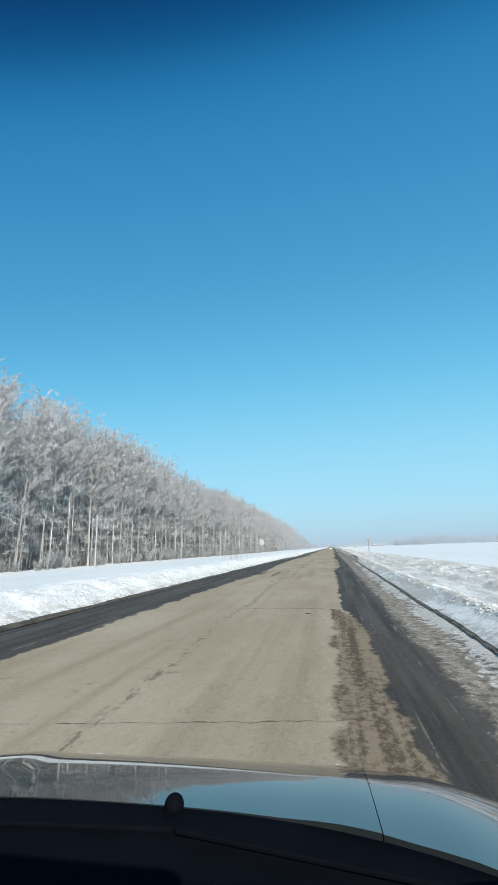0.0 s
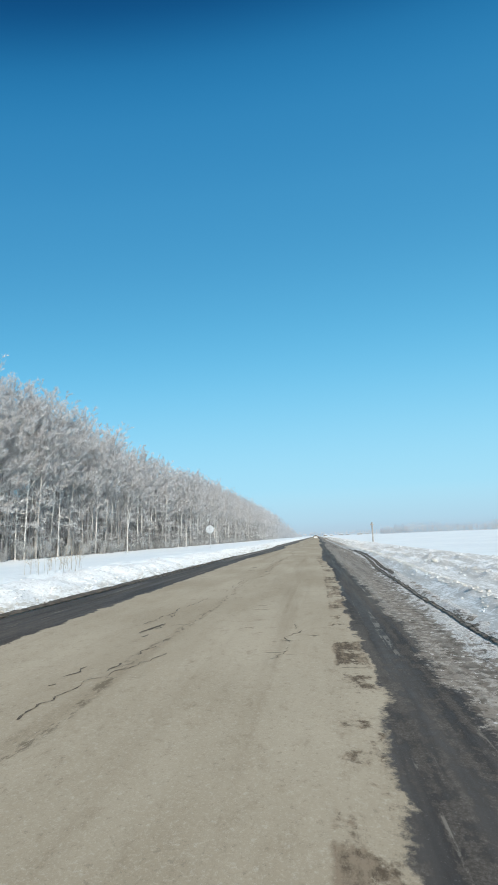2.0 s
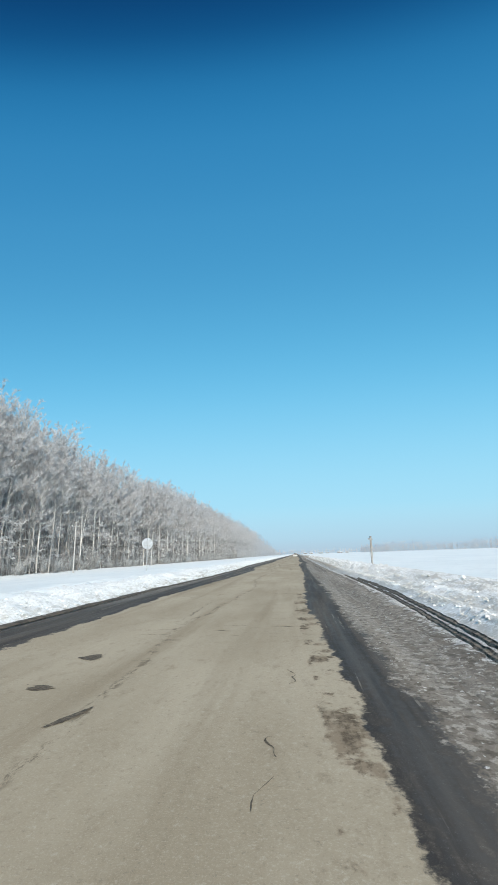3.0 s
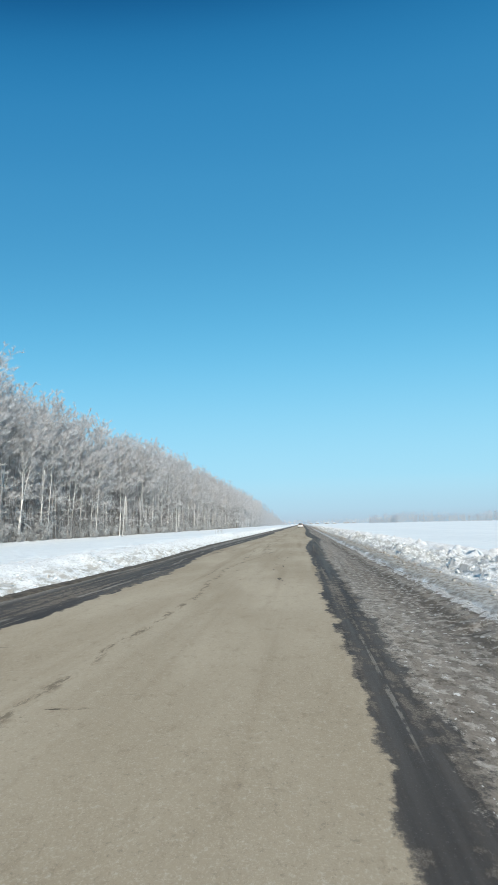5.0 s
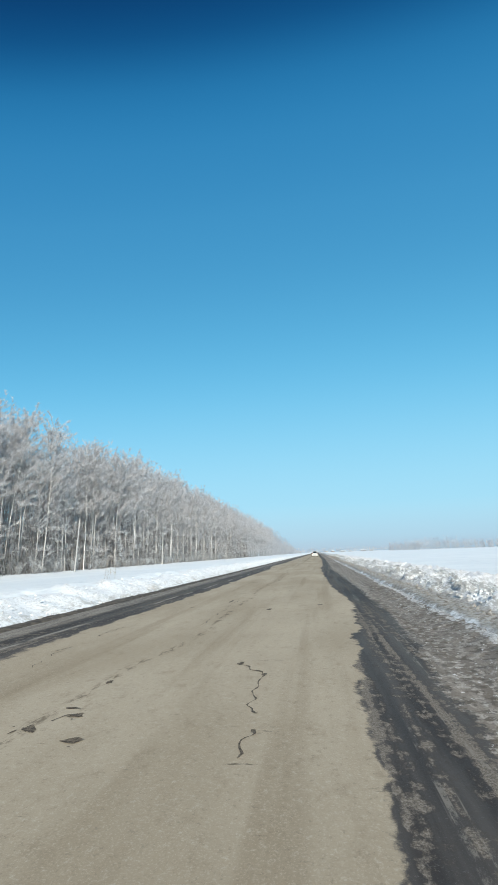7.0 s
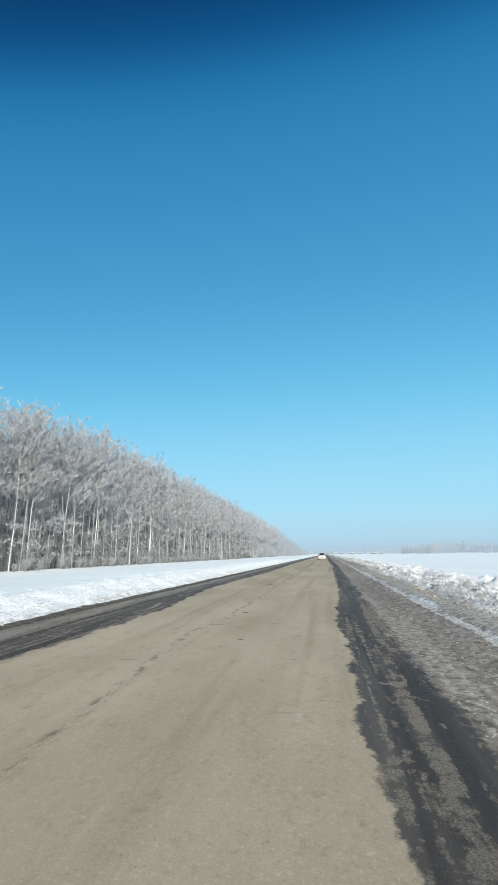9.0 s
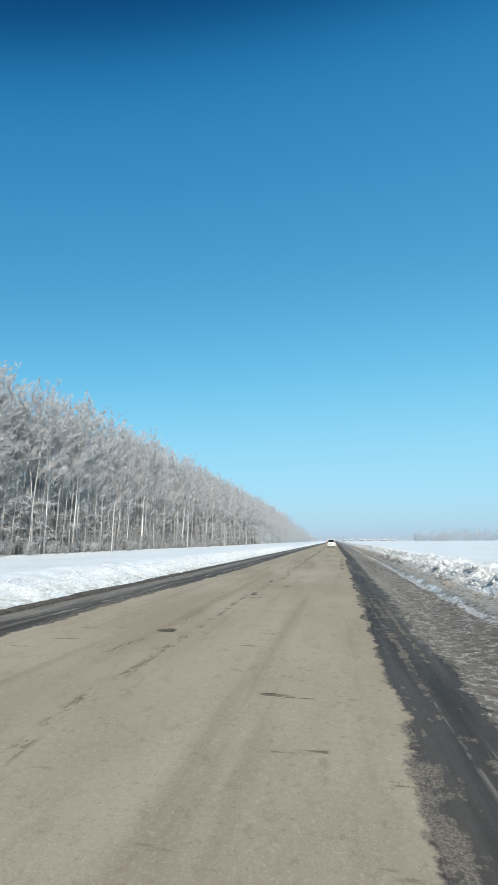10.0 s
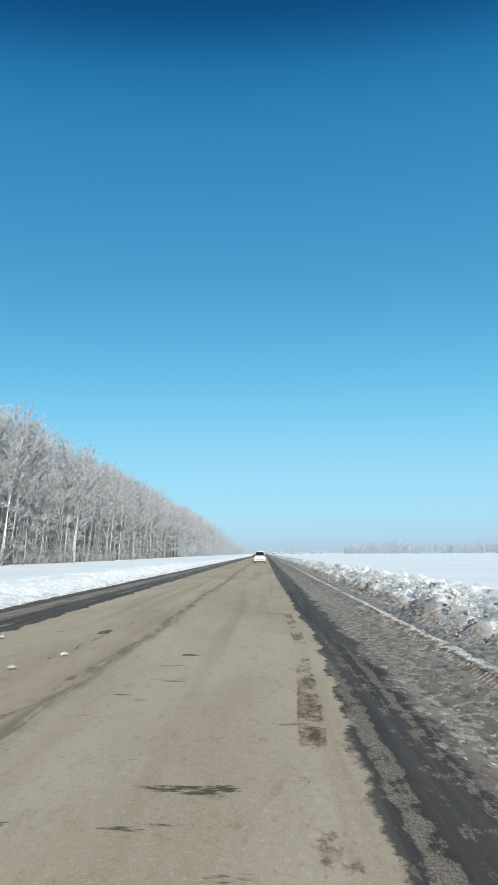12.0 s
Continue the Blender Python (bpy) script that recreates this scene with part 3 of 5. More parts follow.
def tread_mesh(y0, y1, x0, x1, width):
    """Raised slanting bars left by a tractor tyre."""
    v, f = [], []
    n = round((y1 - y0) / 0.085)
    for j in range(n):
        y, mid = y0 + (y1 - y0) * j / n, x0 + (x1 - x0) * j / n
        for side in (-1, 1):
            k = len(v)
            for u in (0.06, 0.55, 1.0):
                x = mid + side * u * width / 2
                yy = y + 0.05 * (side > 0) - 0.09 * u + 0.012 * noise.noise((x * 9, y * 9, 0))
                z = shoulder_height(x, yy)
                h = 0.015 * (1 - 0.5 * u) * (0.75 + 0.5 * noise.noise((j * 0.7, side, 3)))
                v += [(x, yy - 0.026, z - 0.004), (x, yy - 0.010, z + h), (x, yy + 0.010, z + h), (x, yy + 0.026, z - 0.004)]
            for r in range(2):
                for q in range(3):
                    a = k + r * 4 + q
                    f.append((a, a + 1, a + 5, a + 4) if side < 0 else (a + 4, a + 5, a + 1, a))
    return mesh_of("tractor_tread", v, f, M_MUD)


for y0, y1, x0, x1 in ((174, 184.5, 2.34, 2.40),):
    tagged(new("tractor_tread", bank_uv(tread_mesh(y0, y1, x0, x1, 0.30))), "slanting tractor tread bars pressed into frozen slush", "tyre track", kind="structure")


def rim_row(y):
    """Across the rim: from under the snow to the road's edge, wider on the later stretch."""
    inner = along(y, VERGE) - 6.43 + 0.09 * smoothstep(60, 100, y) + 0.03 * noise.noise((1, y * 0.5, 0)) + 0.02 * noise.noise((4, y * 2.3, 0))
    outer = along(y, VERGE) - 6.9
    return [outer + (inner - outer) * k / 6 for k in range(7)]


def rim_height(x, y):
    inner = rim_row(y)[-1]
    return 0.014 + 0.012 * fractal(x, y, 2.6, 12.0, 3) - 0.04 * smoothstep(inner - 0.05, inner, x)


rim = new("verge_rim", sheet("verge_rim", rim_row, steps((-20, 260, 0.2), (260, 500, 3)), rim_height, M_RIM))
tagged(rim, "thin brown rim of dirty slush along the snow verge", "road dirt", kind="structure")

# ================= trees =================


class Builder:
    """Collects tubes and ribbons into one mesh."""

    def __init__(self):
        self.v, self.f = [], []

    def tube(self, pts, radii, sides):
        base = len(self.v)
        for k, (p, r) in enumerate(zip(pts, radii)):
            d = (pts[min(k + 1, len(pts) - 1)] - pts[max(k - 1, 0)]).normalized()
            u = d.cross(Vector((0.31, 0.95, 0.07))).normalized()
            w = d.cross(u)
            for s in range(sides):
                a = 2 * math.pi * s / sides
                self.v.append(p + (u * math.cos(a) + w * math.sin(a)) * r)
        for k in range(len(pts) - 1):
            for s in range(sides):
                a, b = base + k * sides + s, base + k * sides + (s + 1) % sides
                self.f.append((a, b, b + sides, a + sides))

    def ribbon(self, p, q, w0, w1, rnd):
        d = q - p
        side = d.cross(Vector((rnd.uniform(-1, 1), rnd.uniform(-1, 1), rnd.uniform(-1, 1))))
        if side.length < 1e-6:
            return
        side.normalize()
        base = len(self.v)
        self.v += [p - side * w0, p + side * w0, q + side * w1, q - side * w1]
        self.f.append((base, base + 1, base + 2, base + 3))

    def spike(self, p, q, w, rnd):
        side = (q - p).cross(Vector((rnd.uniform(-1, 1), rnd.uniform(-1, 1), rnd.uniform(-1, 1)))).normalized()
        base = len(self.v)
        self.v += [p - side * w, p + side * w, q]
        self.f.append((base, base + 1, base + 2))


def birch_meshes(seed, height, lean=0.0, bare=0.30, spread=1.0, limbs=46, fork=False, fine=1.0):
    """Trunk and crown of one tall rimed birch or aspen; fine sets how many twigs it has, and how thin."""
    rnd = random.Random(seed)
    wood, twigs = Builder(), Builder()
    stems = [(Vector((0, 0, -0.6)), height, 0.14 + 0.05 * rnd.random(), lean)]
    if fork:
        stems.append((Vector((0.3, 0.2, -0.6)), height * 0.9, 0.13, -lean - 1.4))
    for root, top, r0, tilt in stems:
        ph = rnd.uniform(0, 6.28)
        n = 12

        def axis(t):
            return root + Vector((tilt * t * t + 0.35 * math.sin(ph + 4.2 * t) * t, 0.3 * math.sin(ph * 2 + 3.4 * t) * t, top * t))

        wood.tube([axis(k / n) for k in range(n + 1)], [r0 * (1 - 0.93 * (k / n) ** 0.9) for k in range(n + 1)], 7)
        count = limbs if root.x == 0 else limbs * 2 // 3
        for i in range(count):
            h = bare + (0.97 - bare) * ((i + rnd.random()) / count) ** 0.74
            low = i < 7
            if low:
                h = rnd.uniform(0.10, 0.42)
            p = axis(h)
            s = (h - bare * 0.6) / (1.05 - bare * 0.6)
            length = spread * (0.8 + 3.1 * max(0.02, math.sin(math.pi * min(1, max(0.05, s)) ** 0.9)) ** 0.7) * rnd.uniform(0.65, 1.15)
            az = rnd.uniform(0, 2 * math.pi)
            climb = rnd.uniform(0.0, 0.9) if low else rnd.uniform(0.65, 1.5) + 0.8 * s * s
            out = Vector((math.cos(az), math.sin(az), 0))
            droop = rnd.uniform(0.0, 0.45) * (1.2 - s)
            pts = []
            for k in range(4):
                u = k / 3
                pts.append(p + out * length * u + Vector((0, 0, length * (climb * u - (climb * 0.12 + droop) * u * u)))
                           + Vector((rnd.uniform(-1, 1), rnd.uniform(-1, 1), rnd.uniform(-1, 1))) * 0.10 * u * length * 0.4)
            lr = 0.055 * (1.1 - 0.6 * s) * (0.5 + length / 6)
            (wood if i % 2 else twigs).tube(pts, [lr * (1 - 0.8 * k / 3) + 0.008 for k in range(4)], 3)
            m = 3 + int(length * 1.0 * fine)
            for j in range(m):
                u = rnd.uniform(0.2, 1.0)
                k = min(2, int(u * 3))
                a = pts[k].lerp(pts[k + 1], u * 3 - k)
                dirn = (pts[k + 1] - pts[k]).normalized()
                side = Vector((rnd.uniform(-1, 1), rnd.uniform(-1, 1), rnd.uniform(-0.35, 0.75) + 0.7 * s * s))
                d = (dirn * 0.9 + side * 0.8).normalized()
                sl = length * rnd.uniform(0.2, 0.42) + 0.45
                b = a + d * sl * 0.55
                c = a + d * sl + Vector((0, 0, -0.22 * sl))
                twigs.ribbon(a, b, 0.034 - 0.010 * s, 0.028 - 0.008 * s, rnd)
                twigs.ribbon(b, c, 0.028 - 0.008 * s, 0.010, rnd)
                for q in range(int((8 + sl * 6.5) * fine * (0.45 + 1.0 * max(0.0, s)))):
                    w = rnd.uniform(0.1, 1.0)
                    st = a.lerp(b, w * 2) if w < 0.5 else b.lerp(c, w * 2 - 1)
                    e = (d * rnd.uniform(0.2, 1.0) + Vector((rnd.uniform(-1, 1), rnd.uniform(-1, 1), rnd.uniform(-0.75, 0.8) + 0.5 * s))).normalized()
                    twigs.spike(st, st + e * rnd.uniform(0.35, 1.2) * (1.1 - 0.45 * max(0.0, s)), (0.042 - 0.015 * s) / fine ** 0.8, rnd)
    return (mesh_of("trunk", wood.v, wood.f, M_BARK, True), mesh_of("crown", twigs.v, twigs.f, M_RIME, False))


def sketch_tree(b, rnd, at, height, crown0=0.28, wide=0.1, limbs=21):
    """A small-scale tree for distant woods, added to a builder."""
    lean = Vector((rnd.uniform(-0.5, 0.5), rnd.uniform(-0.5, 0.5), height))
    b.tube([at, at + lean * 0.55, at + lean], [0.13, 0.09, 0.02], 3)
    for i in range(limbs):
        s = rnd.random()
        p = at + lean * (crown0 + (0.98 - crown0) * s)
        r = (0.5 + 3.4 * math.sin(math.pi * min(0.98, s + 0.06)) ** 0.8) * height / 30 * rnd.uniform(0.6, 1.2)
        az = rnd.uniform(0, 6.283)
        q = p + Vector((math.cos(az) * r, math.sin(az) * r, r * rnd.uniform(0.2, 0.9)))
        b.ribbon(p, q, 0.05, 0.03, rnd)
        for j in range(3):
            u = rnd.uniform(0.35, 1.0)
            st = p.lerp(q, u)
            e = Vector((rnd.uniform(-1, 1), rnd.uniform(-1, 1), rnd.uniform(-0.8, 0.8))) * (0.28 * r + 0.3)
            b.ribbon(st, st + e, wide, wide * 0.5, rnd)


def shrub_mesh(seed, height):
    rnd = random.Random(seed)
    b = Builder()
    for i in range(16):
        az, out = rnd.uniform(0, 6.283), rnd.uniform(0.15, 0.6)
        h = height * rnd.uniform(0.5, 1.0)
        p = Vector((rnd.uniform(-0.4, 0.4), rnd.uniform(-0.4, 0.4), -0.3))
        q = p + Vector((math.cos(az) * out * h * 0.5, math.sin(az) * out * h * 0.5, h * 0.6))
        e = q + Vector((math.cos(az) * out * h * 0.6, math.sin(az) * out * h * 0.6, h * 0.4))
        b.tube([p, q, e], [0.03, 0.022, 0.008], 3)
        for j in range(22):
            u = rnd.uniform(0.2, 1)
            st = p.lerp(q, u * 2) if u < 0.5 else q.lerp(e, u * 2 - 1)
            d = Vector((rnd.uniform(-1, 1), rnd.uniform(-1, 1), rnd.uniform(-0.3, 1))).normalized()
            b.ribbon(st, st + d * rnd.uniform(0.25, 0.8), 0.03, 0.012, rnd)
    return mesh_of("shrub", b.v, b.f, M_SHRUB)


KINDS = [(30.5, 0.6, 0.24, 1.0, 54, False), (28.5, -0.9, 0.27, 1.0, 54, False), (31.5, 1.2, 0.22, 1.15, 56, False), (26.0, 0.4, 0.12, 1.0, 52, False),
         (29.5, -0.4, 0.24, 1.05, 40, True), (32.0, 0.8, 0.36, 1.0, 50, False), (24.5, -1.4, 0.10, 1.0, 52, False), (30.0, 1.6, 0.26, 1.1, 40, True)]
TREE_LABELS = ["tall birch with frost-covered bare twigs at the forest edge", "slender white-barked birch thick with hoar frost",
               "broad-crowned rimed birch standing in snow", "young birch with rimed low branches",
               "forked birch with two frosted stems", "high-crowned birch with a long bare white trunk",
               "leaning young birch coated in rime", "forked leaning birch white with frost"]


def birch(seed, kind, text, fine):
    t = tagged(new("birch_tree"), text, "tree", "birches of the shelter belt")
    trunk, crown = birch_meshes(seed, *kind, fine)
    part("trunk", trunk, t, "pale birch bark with dark bands")
    part("crown", crown, t, "bare twigs white with hoar frost")
    return t


protos, distant, shared = {}, [], {}
rnd = random.Random(5)
SIZES = [(58, 1.05), (66, 1.06), (73, 1.02), (84, 1.05), (97, 1.04), (105, 1.10), (120, 1.08), (140, 1.06), (152, 1.0), (158, 0.98), (166, 0.95), (190, 0.92), (215, 0.98), (240, 1.06), (276, 1.04), (330, 1.03), (420, 1.03), (640, 1.0)]
for row, (x0, pitch) in enumerate([(-55.5, 2.2), (-58.6, 2.7), (-61.8, 4.6)]):
    y = 46.0 + row
    while y < 660 - 40 * row:
        k = rnd.randrange(8)
        far = y > 240
        x = x0 + rnd.uniform(-1.7, 1.7)
        z = ground_height(x, y) - 0.05
        size = min(rnd.uniform(0.93, 1.08) * along(y, SIZES), 33.0 / KINDS[k][0])
        tip = 3.2 if rnd.random() < 0.2 else 1.8
        m = pose(x, y, z, rnd.uniform(-tip, tip), rnd.uniform(-tip, tip), rnd.uniform(0, 360)) @ Matrix.Diagonal((size, size, size, 1))
        if y > 400 or row > 1:
            distant.append((k, m))
        elif (k, far) not in protos:
            protos[k, far] = birch(11 + k, KINDS[k], TREE_LABELS[k], 0.55 if far else 0.94)
            protos[k, far].matrix_basis = m
        else:
            copy_thing(protos[k, far], m).matrix_basis = m
        y += pitch * rnd.uniform(0.5, 1.5) * (1.5 if y > 400 else 1.0)


def joined_trees(name, trees, fine):
    """Many light trees in one mesh: stems first, rime second."""
    v, f, slots = [], [], []
    for k, m in trees:
        if k not in shared:
            shared[k] = birch_meshes(11 + k, *KINDS[k], fine)
        for slot, me in enumerate(shared[k]):
            first = len(v)
            v += [m @ p.co for p in me.vertices]
            for p in me.polygons:
                f.append([first + i for i in p.vertices])
                slots.append(slot)
    me = mesh_of(name, v, f, M_SHRUB)
    me.materials.append(M_RIME)
    me.polygons.foreach_set("material_index", slots)
    return me


tagged(new("distant_birches", joined_trees("distant_birches", distant, 0.32)), "distant birches of the shelter belt, white with frost", "forest", kind="stuff")

BELT_END = [(700, 1.0), (900, 0.85), (1150, 0.55), (1400, 0.3), (1700, 0.18)]    # the belt runs out in younger growth
b = Builder()
for i in range(620):
    x, y = rnd.uniform(-104, -62), rnd.uniform(60, 480)
    sketch_tree(b, rnd, Vector((x, y, -1.3)), rnd.uniform(25, 31), 0.08, 0.15)
for i in range(380):
    x, y = rnd.uniform(-76, -63), rnd.uniform(60, 440)
    sketch_tree(b, rnd, Vector((x, y, -1.3)), rnd.uniform(23, 28), 0.06, 0.13)
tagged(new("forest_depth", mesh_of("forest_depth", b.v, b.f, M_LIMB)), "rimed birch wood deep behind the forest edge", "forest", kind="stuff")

b = Builder()
for i in range(1150):
    y = 400 + 1300 * rnd.random() ** 1.25
    x = rnd.uniform(-76, -54) if y > 600 else rnd.uniform(-80, -63)
    sketch_tree(b, rnd, Vector((x, y, -1.3)), rnd.uniform(29, 36) * along(y, BELT_END), 0.06, 0.17)
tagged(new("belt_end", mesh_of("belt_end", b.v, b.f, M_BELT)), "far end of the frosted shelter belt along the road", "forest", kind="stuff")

b = Builder()
for i in range(10000):
    x, y = -55.2 - 72 * rnd.random() ** 1.5, rnd.uniform(55, 460)
    h = rnd.uniform(7, 21)
    p = Vector((x, y, -1.4))
    b.tube([p, p + Vector((rnd.uniform(-0.7, 0.7), rnd.uniform(-0.7, 0.7), h))], [rnd.uniform(0.05, 0.13), 0.02], 3)
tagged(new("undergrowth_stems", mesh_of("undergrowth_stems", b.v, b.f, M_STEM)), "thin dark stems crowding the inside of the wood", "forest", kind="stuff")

b = Builder()
for i in range(1250):
    u = rnd.random()
    x, y = 92 + 800 * u ** 1.2, 690 + 130 * u + rnd.uniform(-20, 20)
    sketch_tree(b, rnd, Vector((x, y, 0.0)), rnd.uniform(8, 15) * (1 + 0.15 * math.sin(x * 0.05)), 0.02, 0.42, 11)
for i in range(260):
    x, y = rnd.uniform(-70, 170), rnd.uniform(1010, 1200)
    sketch_tree(b, rnd, Vector((x, y, 0.0)), rnd.uniform(5, 12), 0.05, 0.6, 9)
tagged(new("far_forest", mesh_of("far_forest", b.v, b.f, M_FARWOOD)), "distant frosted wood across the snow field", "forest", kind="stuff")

THICKET = [(60, 0.45), (130, 0.6), (155, 1.0), (225, 1.0), (250, 0.85), (430, 0.9)]    # how crowded the edge is
b = Builder()
for i in range(2700):
    x, y = rnd.uniform(-61.5, -53.4), rnd.uniform(46, 430)
    if rnd.random() > along(y, THICKET):
        continue
    h = rnd.uniform(2.0, 7.5) if x > -56 else rnd.uniform(4.0, 13.0)
    p = Vector((x, y, ground_height(x, y) - 0.2))
    q = p + Vector((rnd.uniform(-0.9, 0.9), rnd.uniform(-0.9, 0.9), h))
    b.tube([p, q], [0.05, 0.012], 3)
    for j in range(24):
        st = p.lerp(q, rnd.uniform(0.12, 1.0))
        e = Vector((rnd.uniform(-1, 1), rnd.uniform(-1, 1), rnd.uniform(-0.1, 0.9)))
        b.ribbon(st, st + e * rnd.uniform(0.4, 1.3), 0.036, 0.012, rnd)
tagged(new("saplings", mesh_of("saplings", b.v, b.f, M_SHRUB)), "frosted saplings and low branches crowding the forest edge", "undergrowth", kind="stuff")

shrubs = [shrub_mesh(31, 3.4), shrub_mesh(32, 2.4), shrub_mesh(33, 4.2)]
for i in range(110):
    y = 50 + 330 * (i + rnd.random()) / 110
    x = -52.6 + rnd.uniform(-2.0, 1.3)
    s = new("shrub", shrubs[i % 3])
    s.matrix_basis = pose(x, y, ground_height(x, y), 0, 0, rnd.uniform(0, 360)) @ Matrix.Diagonal((*([rnd.uniform(0.6, 1.25)] * 3), 1))
    tagged(s, "frost-covered leafless shrub under the birches", "shrub", "shrubs along the forest edge")

# ================= poles and signs =================


def power_pole(x, y, lean=(0, 0)):
    p = tagged(new("power_pole"), "grey power pole with a short crossarm in the snow", "utility pole", "power line poles")
    part("shaft", cyl_mesh("shaft", 0.145, 0.10, 10.3, M_POLE, 12), p)
    part("crossarm", box_mesh("crossarm", (1.7, 0.10, 0.10), M_ZINC, 0.015, (0, 0.14, 9.55)), p, "thin steel crossarm")
    for dx, z in ((-0.75, 9.6), (0.75, 9.6), (0.0, 10.3)):
        part("insulator", INSULATOR, p, "small white porcelain insulator", pose(dx, 0.14 if dx else 0, z))
    part("brace", box_mesh("brace", (0.05, 0.04, 0.75), M_ZINC, 0.008), p, "", pose(0.3, 0.14, 9.25, 0, 50, 0))
    p.matrix_basis = pose(x, y, ground_height(x, y) - 0.4, lean[0], lean[1], 8)
    return p


bm = bmesh.new()
for r, z, h in ((0.03, 0.05, 0.12), (0.075, 0.12, 0.06), (0.06, 0.18, 0.06), (0.04, 0.23, 0.05)):
    bmesh.ops.create_cone(bm, cap_ends=True, segments=10, radius1=r, radius2=r * 0.8, depth=h, matrix=Matrix.Translation((0, 0, z)))
INSULATOR = from_bm("insulator", bm, M_PORCELAIN)
power_pole(-46.0, 82.5)
for k, y in enumerate((131, 181, 231, 281, 331, 382, 432)):
    power_pole(-45.0 - 0.4 * k, y, (0, 2.2 if k == 1 else 0))

sign = tagged(new("road_sign"), "round road sign seen from its bare grey back", "road sign")
part("post", cyl_mesh("post", 0.035, 0.035, 2.9, M_ZINC, 10), sign, "thin grey steel post")
bm = bmesh.new()
bmesh.ops.create_cone(bm, cap_ends=True, segments=40, radius1=0.45, radius2=0.45, depth=0.02, matrix=Matrix.Rotation(radians(90), 4, "X"))
bmesh.ops.bevel(bm, geom=[e for e in bm.edges if e.calc_face_angle(0) > 1], offset=0.006, segments=2, affect="EDGES")
part("disc", from_bm("disc", bm, M_ZINC), sign, "pale grey back of the round plate", pose(0, 0.055, 2.5))
for z in (2.35, 2.65):
    part("clamp", box_mesh("clamp", (0.5, 0.03, 0.04), M_POLE, 0.006), sign, "", pose(0, 0.028, z))
sign.matrix_basis = pose(-12.2, 79.2, ground_height(-12.2, 79.2) - 0.35, 0, 0, 6)

post = tagged(new("wooden_post"), "weathered wooden post with a short crossboard on the snow bank", "post")
part("upright", box_mesh("upright", (0.15, 0.14, 2.7), M_TIMBER, 0.02, (0, 0, 1.35)), post)
part("crossboard", box_mesh("crossboard", (0.42, 0.05, 0.10), M_TIMBER, 0.012), post, "", pose(-0.05, -0.096, 2.42, 0, 4, 0))
post.matrix_basis = pose(6.5, 84.0, bank_height(6.5, 84.0) - 0.25, 0, 1.5, 5)

# ================= ploughed clods =================


def clod_mesh(seed):
    bm = bmesh.new()
    bmesh.ops.create_icosphere(bm, subdivisions=2, radius=0.5)
    for v in bm.verts:
        n = noise.noise(v.co * 2.3 + Vector((seed, 0, 0))) * 0.30 + noise.noise(v.co * 6 + Vector((0, seed, 0))) * 0.10
        v.co *= 1 + n
        v.co.z *= 0.72
        q = 0.16
        v.co = v.co.lerp(Vector([round(c / q) * q for c in v.co]), 0.35)
    return from_bm("snow_clod", bm, M_BANK)


CLODS = [clod_mesh(k * 3.7) for k in range(6)]
for i in range(300):
    y = 3 + 225 * rnd.random() ** 0.92
    if y < 80 and rnd.random() < 0.75:
        y += 90
    d = rnd.uniform(-0.15, 1.6) if y > 85 else rnd.uniform(0.2, 1.8)
    x = bank_foot(y) + d
    s = rnd.choice((0.07, 0.08, 0.10, 0.12, 0.15, 0.20)) * rnd.uniform(0.7, 1.1)
    c = new("snow_clod", CLODS[i % 6])
    c.matrix_basis = pose(x, y, bank_height(x, y) + 0.12 * s, rnd.uniform(-25, 25), rnd.uniform(-25, 25), rnd.uniform(0, 360)) @ Matrix.Diagonal((s * 1.2, s, s, 1))
    tagged(c, "gritty lump of ploughed snow on the bank", "snow lump", "lumps thrown up by the plough")


def crumbs(name, spots, sizes, mat, tall=1.0):
    """Many small angular lumps: jittered eight-sided blocks."""
    v, f = [], []
    for (x, y, z) in spots:
        s = sizes[0] + (sizes[1] - sizes[0]) * rnd.random() ** 2.2
        a = rnd.uniform(0, 6.283)
        k = len(v)
        for j in range(4):
            r = s * rnd.uniform(0.6, 1.25)
            v.append((x + r * math.cos(a + j * 1.5708), y + r * math.sin(a + j * 1.5708), z + s * rnd.uniform(-0.2, 0.35)))
        for j in range(4):
            r = s * rnd.uniform(0.3, 0.85)
            v.append((x + r * math.cos(a + 0.6 + j * 1.5708), y + r * math.sin(a + 0.6 + j * 1.5708), z + s * tall * rnd.uniform(0.45, 0.9)))
        f += [(k + j, k + (j + 1) % 4, k + 4 + (j + 1) % 4, k + 4 + j) for j in range(4)] + [(k + 4, k + 5, k + 6, k + 7)]
    return mesh_of(name, v, f, mat)


spots = []
for i in range(15000):
    y = 0.5 + 212 * rnd.random()
    if y > 75:
        x = bank_foot(y) + rnd.gauss(0.6, 0.5)
    elif rnd.random() < 0.5:
        x = toe(y) + rnd.gauss(0.62, 0.13)
    else:
        x = bank_foot(y) + abs(rnd.gauss(0.5, 0.5))
    if x > toe(y) + 0.15:
        spots.append((x, y, bank_height(x, y)))
chunks = []
for i in range(14000):
    y = 78 + 150 * rnd.random()
    x = bank_foot(y) + rnd.triangular(-0.1, 1.5, 0.3)
    chunks.append((x, y, bank_height(x, y) - 0.01))
tagged(new("bank_chunks", crumbs("bank_chunks", chunks, (0.012, 0.045), M_BANK, 1.6)), "jagged upright chunks of snow broken by the plough", "snow chunks", kind="stuff")
tagged(new("bank_crumbs", crumbs("bank_crumbs", spots, (0.012, 0.05), M_BANK)), "coarse crumbs of dirty ploughed snow", "snow crumbs", kind="stuff")
spots = []
